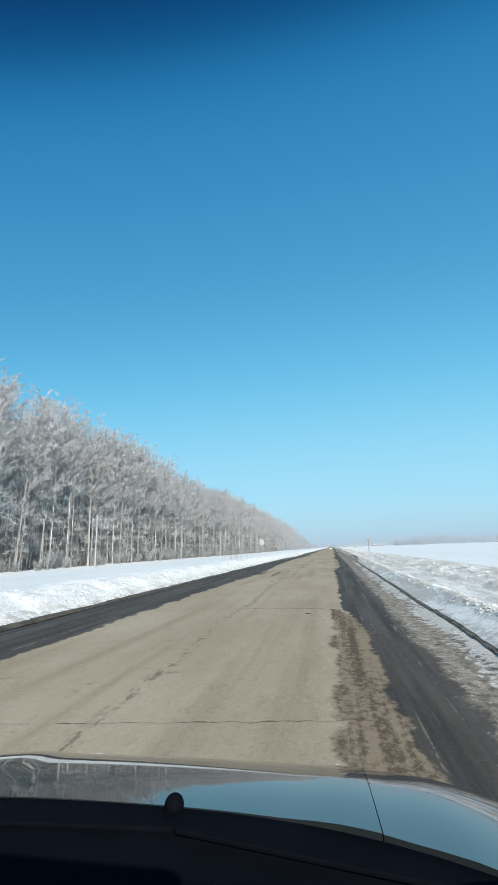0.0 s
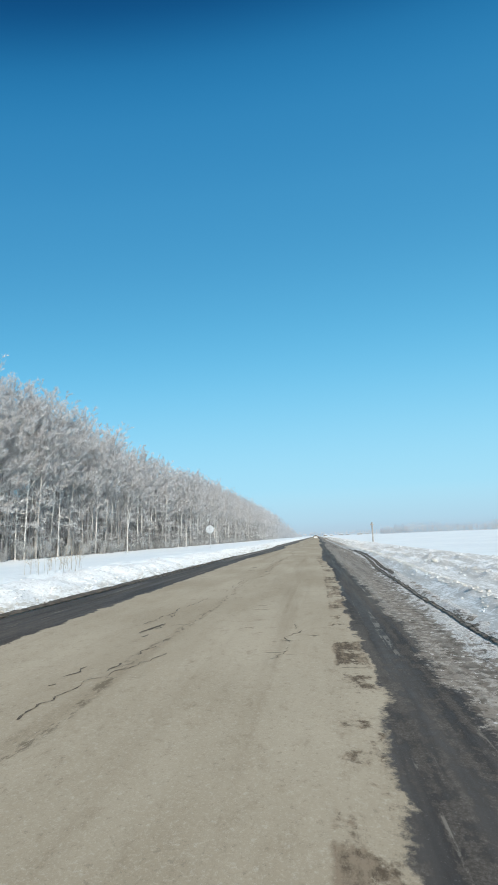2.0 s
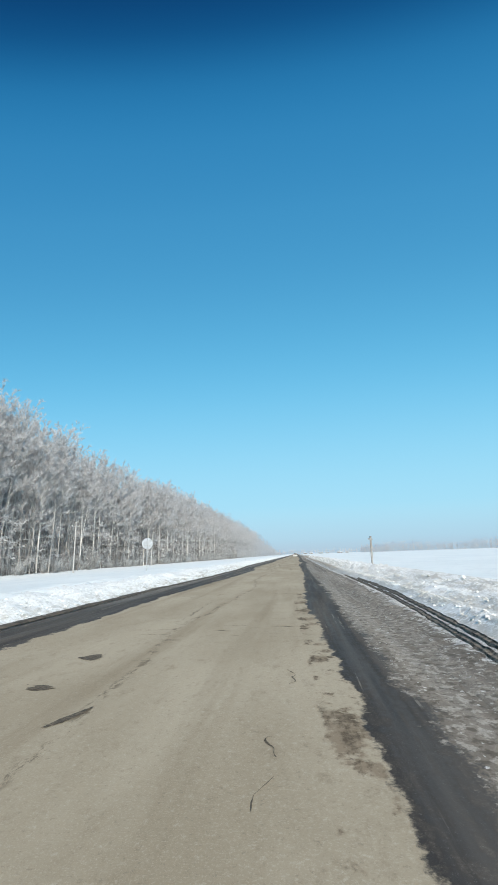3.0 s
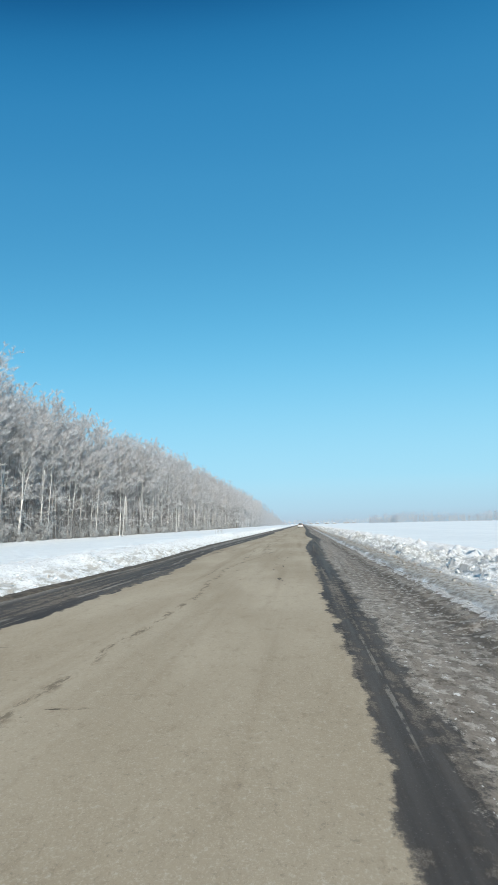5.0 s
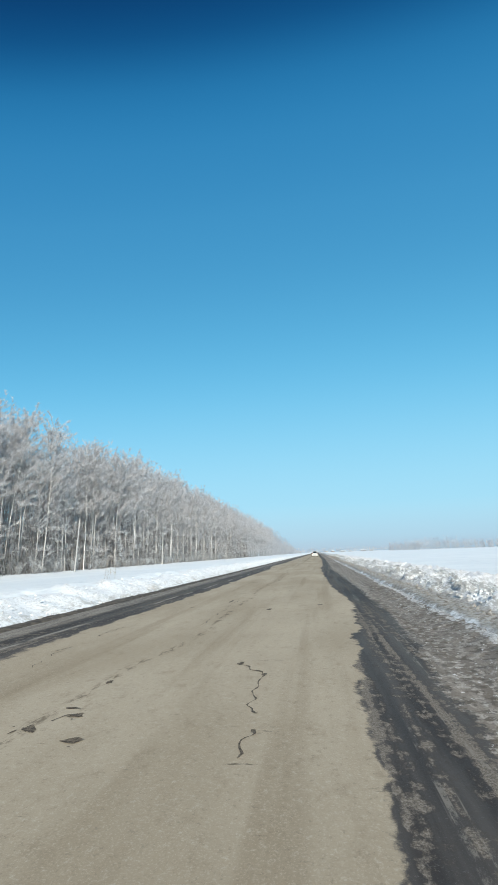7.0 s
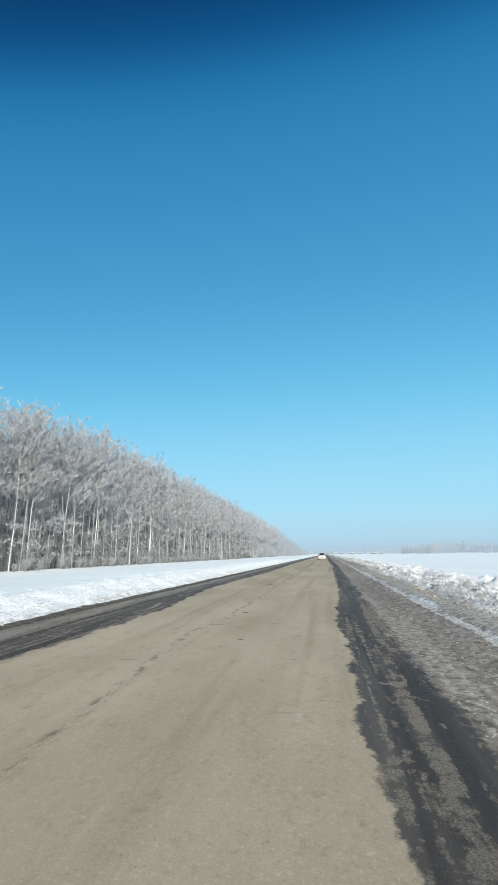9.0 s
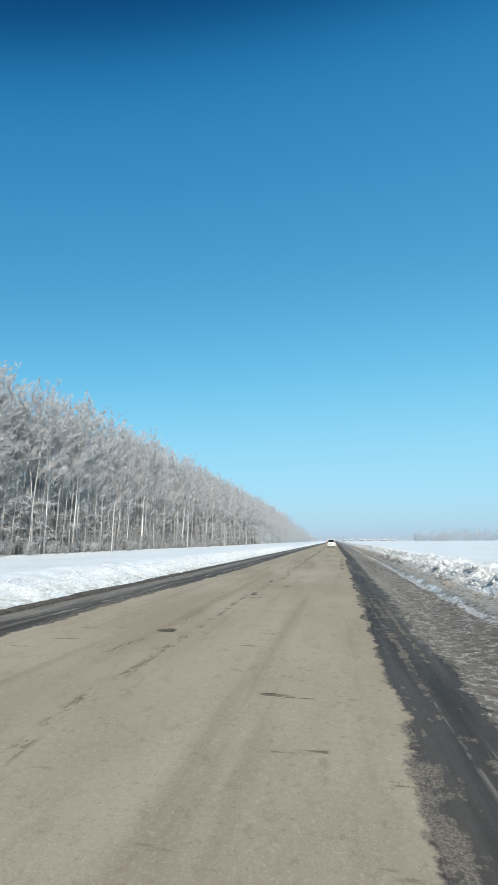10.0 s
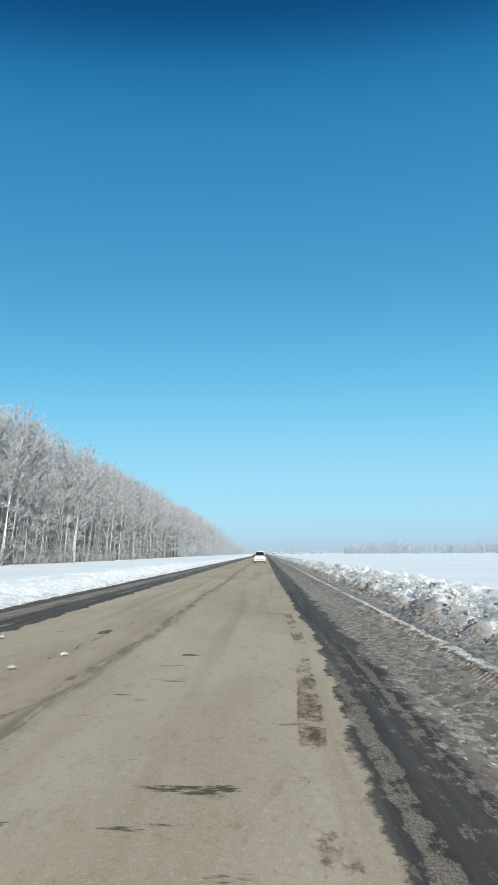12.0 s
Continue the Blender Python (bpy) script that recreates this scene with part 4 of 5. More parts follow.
for i in range(10000):
    y = 0.5 + 212 * rnd.random()
    x = along(y, VERGE) - 6.56 - abs(rnd.gauss(0, 0.75))
    spots.append((x, y, ground_height(x, y)))
tagged(new("verge_crumbs", crumbs("verge_crumbs", spots, (0.012, 0.055), M_VERGE)), "white snow crumbs along the verge", "snow crumbs", kind="stuff")
spots = []
for i in range(3000):
    y = 0.5 + 200 * rnd.random()
    x = rnd.triangular(1.6, toe(y), 2.6)
    spots.append((x, y, shoulder_height(x, y)))
tagged(new("ice_crumbs", crumbs("ice_crumbs", spots, (0.004, 0.012), M_SNOW)), "small white ice crumbs on the frozen shoulder", "ice crumbs", kind="stuff")

# dry weeds in the left verge
for wx, wy, n in ((-8.6, 42.5, 9), (-9.6, 44.0, 12), (-10.5, 46.5, 8), (-9.0, 120, 5)):
    w = tagged(new("dry_weed"), "tuft of dry brown weed stalks sticking out of snow", "weed", "weeds in the verge")
    w.matrix_basis = pose(wx, wy, ground_height(wx, wy))
    for i in range(n):
        b = Builder()
        px, py = rnd.uniform(-0.6, 0.6), rnd.uniform(-0.9, 0.9)
        h = rnd.uniform(0.5, 1.25)
        p = Vector((px, py, -0.15))
        q = p + Vector((rnd.uniform(-0.12, 0.12), rnd.uniform(-0.12, 0.12), h))
        b.tube([p, q], [0.007, 0.004], 3)
        for j in range(4):
            st = p.lerp(q, rnd.uniform(0.5, 1))
            b.ribbon(st, st + Vector((rnd.uniform(-0.2, 0.2), rnd.uniform(-0.2, 0.2), rnd.uniform(0.05, 0.25))), 0.006, 0.003, rnd)
        part("stalk", mesh_of("stalk", b.v, b.f, M_REED), w)

# ================= cracks and stains of the road =================


def blot_mesh(cx, cy, length, width, turn, seed):
    """A crumbling stain lying on the road's curve, longest along its own y, with crumbs of itself around it."""
    v, f = [], []
    co, si = math.cos(radians(turn)), math.sin(radians(turn))
    rs = random.Random(int(seed * 10) + 3)
    spots = []
    for k in range(5):
        u = (k + rs.uniform(-0.3, 0.3)) / 4 - 0.5
        big = rs.uniform(0.7, 1.15) * (1.1 - abs(u))
        spots.append((rs.uniform(-0.2, 0.2) * width, u * 0.62 * length, big * length * 0.6, big * width * 0.95, 22))
    a, far = rs.uniform(0, 6.283), rs.uniform(0.8, 1.6)
    size = rs.uniform(0.008, 0.02)
    spots.append((math.cos(a) * far * (width * 0.5 + 0.03), math.sin(a) * far * (length * 0.5 + 0.04), size, size * 1.8, 6))
    for layer, (ox, oy, ln, wd, n) in enumerate(spots):
        lift = 0.004 + 0.0008 * layer
        first = len(v)
        for q in (0.45, 0.8, 1.0):
            edge = [rs.uniform(-0.3, 0.3) * q for k in range(n)]
            for k in range(n):
                a = 2 * math.pi * k / n
                ca, sa = math.cos(a), math.sin(a)
                r = q * (1 + 0.45 * noise.noise((ca * 1.6 + seed, sa * 1.6 + oy, seed)) + q * 0.35 * noise.noise((ca * 5 + ox * 20, sa * 5 + seed, seed)) + edge[k])
                x, y = ox + ca * r * wd / 2, oy + sa * r * ln / 2
                x += 0.4 * wd * noise.noise((y * 2.2, seed, 3.0))
                v.append((x, y, road_z(cx + co * x - si * y, cy + si * x + co * y) - road_z(cx, cy) + lift))
        mid = len(v)
        v.append((ox + 0.4 * wd * noise.noise((oy * 2.2, seed, 3.0)), oy, road_z(cx + co * ox - si * oy, cy + si * ox + co * oy) - road_z(cx, cy) + lift))
        for k in range(n):
            b2 = (k + 1) % n
            f.append((mid, first + k, first + b2))
            for q in range(2):
                f.append((first + q * n + k, first + (q + 1) * n + k, first + (q + 1) * n + b2, first + q * n + b2))
    return mesh_of("stain", v, f, M_CRACK)


def crack_mesh(points, width, seed):
    """A broken, wandering crack along a line of (x, y)."""
    v, f = [], []
    total = 0.0
    for (x0, y0), (x1, y1) in zip(points, points[1:]):
        d = Vector((x1 - x0, y1 - y0))
        n = max(2, int(d.length / 0.04))
        side = Vector((-d.y, d.x)).normalized()
        calm = abs(d.x) > abs(d.y)
        for k in range(n):
            u0, u1 = k / n, (k + 1) / n
            total += d.length / n
            if noise.noise((total * 2.1, seed, 0)) < (-0.25 if calm else -0.08):
                continue
            quad = []
            for u, t in ((u0, total - d.length / n), (u1, total)):
                cell, rest = math.floor(t / 0.085), t / 0.085 - math.floor(t / 0.085)
                jag = [noise.noise((c_ * 7.31 + 0.37, seed + 8.2, 0.5)) for c_ in (cell, cell + 1)]
                off = 0.04 * noise.noise((t * 0.9, seed + 5, 0)) + (0.05 if calm else 0.10) * (jag[0] + (jag[1] - jag[0]) * rest)
                w = 0.36 * width * (0.15 + 2.4 * abs(noise.noise((t * 7.1, seed + 11, 0))))
                c = Vector((x0, y0)) + d * u + side * off
                quad += [(c - side * w), (c + side * w)]
            b0 = len(v)
            v += [(q.x, q.y, road_z(q.x, q.y) + 0.004) for q in quad]
            f.append((b0, b0 + 1, b0 + 3, b0 + 2))
    return mesh_of("crack", v, f, M_CRACK)


# long stains and holes: x, y of the middle, length, width, turn
STAINS = [(-3.12, 25.2, 6.6, 0.24, 1), (-4.05, 26.2, 4.2, 0.30, 1), (-0.57, 9.9, 0.10, 0.22, 0), (-2.6, 19.4, 0.22, 0.3, 0),
          (-2.72, 36.0, 0.9, 0.09, -12), (-3.0, 49.8, 0.5, 0.42, 0), (-2.95, 48.3, 0.28, 0.5, 0), (-2.1, 47.4, 0.7, 0.12, -20),
          (-0.63, 83.48, 0.5, 0.13, 0), (-0.69, 86.95, 0.7, 0.07, 3), (-0.73, 89.2, 0.5, 0.05, 0), (-0.93, 85.8, 0.2, 0.07, 0), (-1.0, 87.7, 0.2, 0.16, 0), (-1.62, 83.4, 0.07, 0.10, 0), (-1.63, 93.1, 0.3, 0.3, 0),
          (-2.42, 90.96, 0.16, 0.26, 20), (-1.6, 94.12, 0.22, 0.34, 0), (-0.66, 90.64, 0.26, 0.09, 0), (-0.65, 90.27, 0.2, 0.08, 0), (-1.07, 90.43, 0.06, 0.14, 0), (-1.0, 90.08, 0.16, 0.09, -15), (-0.99, 89.9, 0.12, 0.06, 0),
          (-2.68, 95.56, 0.24, 0.4, 0), (-2.5, 94.87, 0.15, 0.15, 0), (-1.88, 96.72, 0.22, 0.42, 0), (-4.36, 94.4, 0.5, 0.95, 60), (-3.23, 94.9, 0.16, 0.16, 0), (-3.76, 96.0, 0.3, 0.2, 0), (-4.5, 96.6, 0.25, 0.3, 0),
          (-2.29, 102.3, 0.4, 0.36, 0), (-0.22, 91.3, 0.06, 0.14, 0), (-2.42, 92.45, 0.7, 0.09, 0), (-2.46, 104.6, 0.12, 0.26, -40), (-2.24, 104.92, 0.10, 0.24, 0), (-2.4, 105.12, 0.06, 0.2, 0), (-1.98, 104.4, 0.14, 0.22, 0),
          (-1.06, 106.86, 0.18, 0.13, 0), (-0.7, 106.36, 0.10, 0.10, 0), (-2.43, 105.98, 0.16, 0.12, 0), (-1.29, 112.45, 0.3, 0.22, 0), (-2.61, 114.4, 0.9, 0.1, 0), (-2.75, 101.2, 0.5, 0.10, -15),
          (-0.04, 113.2, 0.24, 0.2, 0), (-1.96, 140.7, 0.3, 0.14, -20), (-0.58, 144.8, 0.3, 0.08, 0), (-2.58, 150.9, 0.35, 0.3, 0), (-1.5, 157.8, 0.2, 0.22, 0), (-2.15, 155.9, 0.4, 0.12, -10), (-2.05, 154.96, 0.1, 0.26, 0), (-1.85, 155.0, 0.16, 0.1, 0), (-3.0, 155.85, 0.14, 0.1, 0), (-2.2, 159.4, 1.0, 0.12, 0), (-2.1, 155.6, 0.2, 0.25, -20),
          (-2.04, 163.6, 0.16, 0.2, 0), (-1.92, 162.5, 0.14, 0.2, 0), (-2.87, 181.1, 0.5, 0.24, -10), (-1.06, 179.3, 0.10, 0.3, 0)]
for k, (x, y, length, width, turn) in enumerate(STAINS):
    o = part("stain", blot_mesh(x, y, length * 0.8, width * 0.7, turn, k * 1.7), road, at=pose(x, y, road_z(x, y), 0, 0, turn))

CRACKS = [([(-4.6, 3.5), (-2.3, 3.75), (0.4, 4.05)], 0.018), ([(-1.6, 9.75), (0.5, 9.5)], 0.010), ([(-4.4, 7.0), (-2.0, 7.1)], 0.010), ([(-4.5, 19.3), (0.5, 19.6)], 0.016),
          ([(-2.3, 18.0), (-1.9, 19.6), (-2.2, 22.0)], 0.014), ([(-0.34, 46.0), (-0.18, 46.6), (-0.3, 47.0), (-0.1, 47.7), (-0.22, 48.1), (-0.08, 48.8), (-0.26, 49.5)], 0.018), ([(-2.7, 33.5), (-2.6, 36), (-2.9, 38)], 0.030),
          ([(-0.47, 82.3), (-0.5, 83.0), (-0.62, 83.4)], 0.03), ([(-0.62, 104.2), (-0.66, 105.0), (-0.72, 105.6), (-0.7, 106.4), (-1.06, 106.8)], 0.034), ([(-0.95, 107.0), (-0.5, 107.05)], 0.016), ([(-1.5, 105.2), (-1.45, 105.6)], 0.03), ([(-2.6, 104.5), (-2.4, 104.75), (-2.2, 105.0)], 0.04), ([(-3.8, 106.5), (-4.05, 107.7), (-4.0, 110.2)], 0.03), ([(-2.72, 83.4), (-2.68, 85.5), (-2.75, 87.3)], 0.036), ([(-2.36, 89.7), (-2.37, 90.5)], 0.03), ([(-2.85, 90.6), (-2.74, 91.6)], 0.026), ([(-0.63, 93.0), (-0.66, 96.3)], 0.026), ([(-2.0, 85.1), (-1.97, 85.9)], 0.03),
           ([(-2.4, 110), (-2.5, 116)], 0.026),
          ([(-2.1, 142.2), (-2.5, 143.5), (-2.6, 147)], 0.02), ([(-4.4, 142.6), (-2.5, 142.9)], 0.014), ([(-4.5, 152.5), (-1.8, 152.0)], 0.016), ([(-4.43, 156.95), (-3.1, 157.08), (-2.88, 157.17), (-2.7, 156.5)], 0.024), ([(-2.64, 157.25), (-2.3, 157.42)], 0.035), ([(-2.95, 154.9), (-2.6, 154.92)], 0.02),
          ([(-3.0, 149), (-2.6, 151), (-2.8, 155)], 0.018), ([(-3.05, 36.2), (-2.75, 38.5), (-2.5, 41.0), (-2.55, 44.5)], 0.034), ([(-2.6, 53.0), (-2.7, 58.0)], 0.03),
          ([(-2.9, 31.0), (-2.55, 32.4), (-2.35, 34.0), (-2.2, 35.2)], 0.036), ([(-2.75, 33.2), (-2.3, 33.5), (-1.9, 34.6)], 0.03), ([(-2.2, 38.6), (-1.8, 39.6)], 0.026), ([(-0.6, 34.2), (-0.42, 34.8), (-0.5, 35.3), (-0.36, 35.7), (-0.45, 36.2)], 0.026),
          ([(-2.55, 158.0), (-2.3, 161.0), (-2.1, 165.0)], 0.026), ([(-3.3, 176.0), (-2.8, 180.0), (-2.5, 186.0)], 0.034), ([(-2.9, 183.5), (-2.4, 184.6)], 0.03), ([(-1.2, 179.2), (-0.6, 179.5)], 0.012),
          ([(-4.2, 163.0), (-3.4, 164.5)], 0.02), ([(-3.6, 161.0), (-3.0, 162.2)], 0.02), ([(-4.6, 205), (1.0, 204)], 0.02), ([(-4.6, 230), (1.0, 231)], 0.02)]
for k, (line, width) in enumerate(CRACKS):
    part("crack", crack_mesh(line, width, k * 3.1), road)
for x, y in ((-3.08, 178.5), (-2.75, 179.2), (-4.38, 180.5), (-4.0, 187)):
    o = new("litter", CLODS[2])
    o.matrix_basis = pose(x, y, road_z(x, y) + 0.03, 0, 0, x * 50) @ Matrix.Diagonal((0.11, 0.07, 0.06, 1))
    tagged(o, "small white lump of ice lying on the road", "ice lump", "lumps on the road")

# ================= cars =================


def paint(name, color, rough=0.25, dirt=(0.42, 0.38, 0.30), amount=0.5):
    k = Mat(name, rough)
    n = k.noise(2.5, detail=6, local=True)
    k.color(k.mix(k.step(n, 0.50, 0.72, 0, amount), color, dirt))
    k.b.inputs["Coat Weight"].default_value = 0.6
    k.b.inputs["Coat Roughness"].default_value = 0.06
    return k.m


M_WHITE = paint("white_paint", (0.78, 0.77, 0.73))
M_DARKCAR = paint("dark_paint", (0.10, 0.05, 0.05))
M_TYRE = plain("tyre_rubber", (0.025, 0.025, 0.025), 0.8)
M_STEEL = plain("steel_rim", (0.30, 0.30, 0.30), 0.4, 0.8)
M_GLASS = plain("tinted_glass", (0.015, 0.02, 0.025), 0.06)
M_TRIM = plain("black_plastic", (0.035, 0.035, 0.036), 0.6)
M_RED = plain("red_lens", (0.35, 0.03, 0.02), 0.2)
M_AMBER = plain("clear_lens", (0.75, 0.72, 0.68), 0.2)
M_PLATE = plain("plate", (0.55, 0.52, 0.44), 0.6)


def loft(name, stations, mat):
    """A closed skin through cross-sections of equal length, capped at both ends."""
    v, f = [], []
    w = len(stations[0])
    for s in stations:
        v += s
    for j in range(len(stations) - 1):
        for i in range(w):
            a, b = j * w + i, j * w + (i + 1) % w
            f.append((a, b, b + w, a + w))
    f.append(tuple(range(w - 1, -1, -1)))
    f.append(tuple(range((len(stations) - 1) * w, len(stations) * w)))
    return mesh_of(name, v, f, mat, True)


def ring(y, half, z0, z1, tuck=0.06, shoulder=0.12, crown=0.03):
    """A rounded car cross-section at y."""
    pts = [(-half + tuck, y, z0), (half - tuck, y, z0), (half - 0.01, y, z0 + 0.16), (half, y, z0 + 0.55 * (z1 - z0)), (half - 0.02, y, z1 - shoulder)]
    pts += [(half - 0.05 - shoulder * 0.3, y, z1 - shoulder * 0.25), (half * 0.6, y, z1 + crown * 0.7), (0, y, z1 + crown), (-half * 0.6, y, z1 + crown * 0.7)]
    pts += [(-half + 0.05 + shoulder * 0.3, y, z1 - shoulder * 0.25), (-half + 0.02, y, z1 - shoulder), (-half, y, z0 + 0.55 * (z1 - z0)), (-half + 0.01, y, z0 + 0.16)]
    return pts


def quad_panel(name, corners, mat, thick=0.012):
    """A thin slab from four corners."""
    a, b, c, d = [Vector(p) for p in corners]
    n = (b - a).cross(d - a).normalized() * thick
    v = [a, b, c, d, a + n, b + n, c + n, d + n]
    f = [(3, 2, 1, 0), (4, 5, 6, 7), (0, 1, 5, 4), (1, 2, 6, 5), (2, 3, 7, 6), (3, 0, 4, 7)]
    return mesh_of(name, v, f, mat)


def wheel_meshes(r=0.30, w=0.19):
    bm = bmesh.new()
    prof = [(r * 0.62, -w / 2), (r * 0.92, -w / 2), (r, -w * 0.36), (r, w * 0.36), (r * 0.92, w / 2), (r * 0.62, w / 2)]
    n = 28
    rings = [[bm.verts.new((x, pr * math.cos(6.28318 * k / n), pr * math.sin(6.28318 * k / n))) for k in range(n)] for pr, x in prof]
    for j in range(len(prof)):
        for k in range(n):
            a, b = rings[j], rings[(j + 1) % len(prof)]
            bm.faces.new((a[k], a[(k + 1) % n], b[(k + 1) % n], b[k]))
    bmesh.ops.recalc_face_normals(bm, faces=bm.faces[:])
    tyre = from_bm("tyre", bm, M_TYRE, True)
    bm = bmesh.new()
    bmesh.ops.create_cone(bm, cap_ends=True, segments=24, radius1=r * 0.63, radius2=r * 0.63, depth=w * 0.7, matrix=Matrix.Rotation(radians(90), 4, "Y"))
    for k in range(8):
        a = 6.28318 * k / 8
        for sx in (-1, 1):
            bmesh.ops.create_cone(bm, cap_ends=True, segments=8, radius1=0.03, radius2=0.022, depth=0.03,
                                  matrix=Matrix.Translation((sx * w * 0.37, 0.115 * math.cos(a), 0.115 * math.sin(a))) @ Matrix.Rotation(radians(90), 4, "Y"))
    for sx in (-1, 1):
        bmesh.ops.create_cone(bm, cap_ends=True, segments=14, radius1=0.07, radius2=0.05, depth=0.05, matrix=Matrix.Translation((sx * w * 0.36, 0, 0)) @ Matrix.Rotation(radians(90), 4, "Y"))
    return tyre, from_bm("rim", bm, M_STEEL)


TYRE, RIM = wheel_meshes()


def wheels(car, half, rear, front):
    for x in (-half, half):
        for y in (rear, front):
            w = part("wheel", TYRE, car, "black tyre on a steel rim", pose(x, y, 0.30))
            part("rim", RIM, w, "dull grey steel rim")


def hatchback(name, body_mat, text):
    """A tall five-door wagon, 4.03 m long, its tail at y = 0, heading +y."""
    car = tagged(new(name), text, "car")
    st = [ring(0.0, 0.74, 0.36, 0.90), ring(0.05, 0.81, 0.28, 0.97), ring(0.35, 0.85, 0.24, 0.98), ring(0.9, 0.86, 0.22, 0.98), ring(2.6, 0.86, 0.22, 0.97),
          ring(2.95, 0.86, 0.22, 0.95), ring(3.45, 0.84, 0.23, 0.86), ring(3.85, 0.78, 0.26, 0.74), ring(4.03, 0.66, 0.34, 0.62)]
    part("body", loft("body", st, body_mat), car)
    gh = [(0.10, 0.74, 0.66, 0.94, 1.10), (0.22, 0.74, 0.63, 0.94, 1.40), (0.42, 0.75, 0.61, 0.94, 1.58), (1.2, 0.76, 0.62, 0.94, 1.62), (2.0, 0.76, 0.61, 0.94, 1.58), (2.45, 0.76, 0.60, 0.93, 1.36), (2.95, 0.74, 0.66, 0.92, 0.98)]
    secs = []
    for y, hb, ht, z0, z1 in gh:
        zm = z1 - 0.07 if z1 - z0 > 0.2 else z1 - 0.02
        secs.append([(-hb, y, z0), (hb, y, z0), (ht + 0.02, y, zm), (ht - 0.07, y, z1), (0, y, z1 + 0.015), (-ht + 0.07, y, z1), (-ht - 0.02, y, zm)])
    part("roof", loft("roof", secs, body_mat), car)
    part("rear_window", quad_panel("rear_window", [(-0.62, 0.085, 1.02), (0.62, 0.085, 1.02), (0.53, 0.285, 1.50), (-0.53, 0.285, 1.50)], M_GLASS, 0.03), car, "dark tinted rear window")
    part("windscreen", quad_panel("windscreen", [(0.64, 2.955, 1.0), (-0.64, 2.955, 1.0), (-0.52, 2.12, 1.54), (0.52, 2.12, 1.54)], M_GLASS, 0.03), car, "tinted windscreen")
    for s in (-1, 1):
        for (y0, y1, t0, t1) in ((0.36, 0.78, 0.50, 0.80), (0.84, 1.55, 0.86, 1.50), (1.62, 2.55, 1.57, 2.12)):
            c = [(s * 0.768, y0, 1.0), (s * 0.768, y1, 1.0), (s * 0.655, t1, 1.49), (s * 0.655, t0, 1.49)]
            part("side_window", quad_panel("side_window", c if s > 0 else c[::-1], M_GLASS, 0.012), car, "dark side window")
        for y in (1.05, 1.85):
            part("door_handle", box_mesh("door_handle", (0.03, 0.15, 0.045), M_TRIM, 0.01), car, "black door handle", pose(s * 0.862, y, 0.82))
        part("side_trim", box_mesh("side_trim", (0.02, 1.9, 0.07), M_TRIM, 0.006), car, "grey rub strip", pose(s * 0.862, 1.9, 0.52))
        part("door_seam", box_mesh("door_seam", (0.006, 0.012, 0.62), M_TRIM, 0), car, "", pose(s * 0.8605, 1.6, 0.65))
        part("tail_light", box_mesh("tail_light", (0.15, 0.10, 0.36), M_RED, 0.03), car, "tall red tail light", pose(s * 0.715, 0.055, 0.96))
        part("headlight", box_mesh("headlight", (0.28, 0.12, 0.14), M_AMBER, 0.04), car, "clear headlight", pose(s * 0.60, 3.93, 0.66, 0, 0, -s * 20))
        part("mirror", box_mesh("mirror", (0.20, 0.10, 0.15), M_TRIM, 0.04, segs=2), car, "black door mirror", pose(s * 0.94, 2.5, 1.03))
        part("mud_flap", box_mesh("mud_flap", (0.18, 0.02, 0.26), body_mat, 0.01), car, "pale mud flap", pose(s * 0.74, 0.36, 0.26))
    part("bumper", box_mesh("bumper", (1.60, 0.18, 0.26), body_mat, 0.05, segs=2), car, "dirty rear bumper", pose(0, 0.0, 0.42))
    part("bumper_strip", box_mesh("bumper_strip", (1.2, 0.02, 0.05), M_TRIM, 0.006), car, "dark strip", pose(0, -0.09, 0.52))
    part("front_bumper", box_mesh("front_bumper", (1.45, 0.16, 0.24), body_mat, 0.06, segs=2), car, "", pose(0, 3.98, 0.42))
    part("number_plate", box_mesh("number_plate", (0.52, 0.012, 0.12), M_PLATE, 0.003), car, "grimy pale number plate", pose(0, -0.012, 0.76))
    part("plate_recess", box_mesh("plate_recess", (0.75, 0.03, 0.05), body_mat, 0.012), car, "", pose(0, -0.012, 0.87))
    part("wiper", box_mesh("wiper", (0.42, 0.02, 0.02), M_TRIM, 0.004), car, "thin rear wiper", pose(0.12, 0.058, 1.06, 0, 3, 0))
    part("underbody", box_mesh("underbody", (1.4, 3.3, 0.1), M_TRIM, 0.02), car, "", pose(0, 1.95, 0.24))
    wheels(car, 0.77, 0.72, 3.22)
    return car


hatchback("white_car", M_WHITE, "dirty white five-door wagon driving ahead on the road").matrix_basis = pose(-0.8, 236, 0.01)
hatchback("dark_car", M_DARKCAR, "small dark red car far ahead on the road").matrix_basis = pose(-1.0, 345, 0.01)

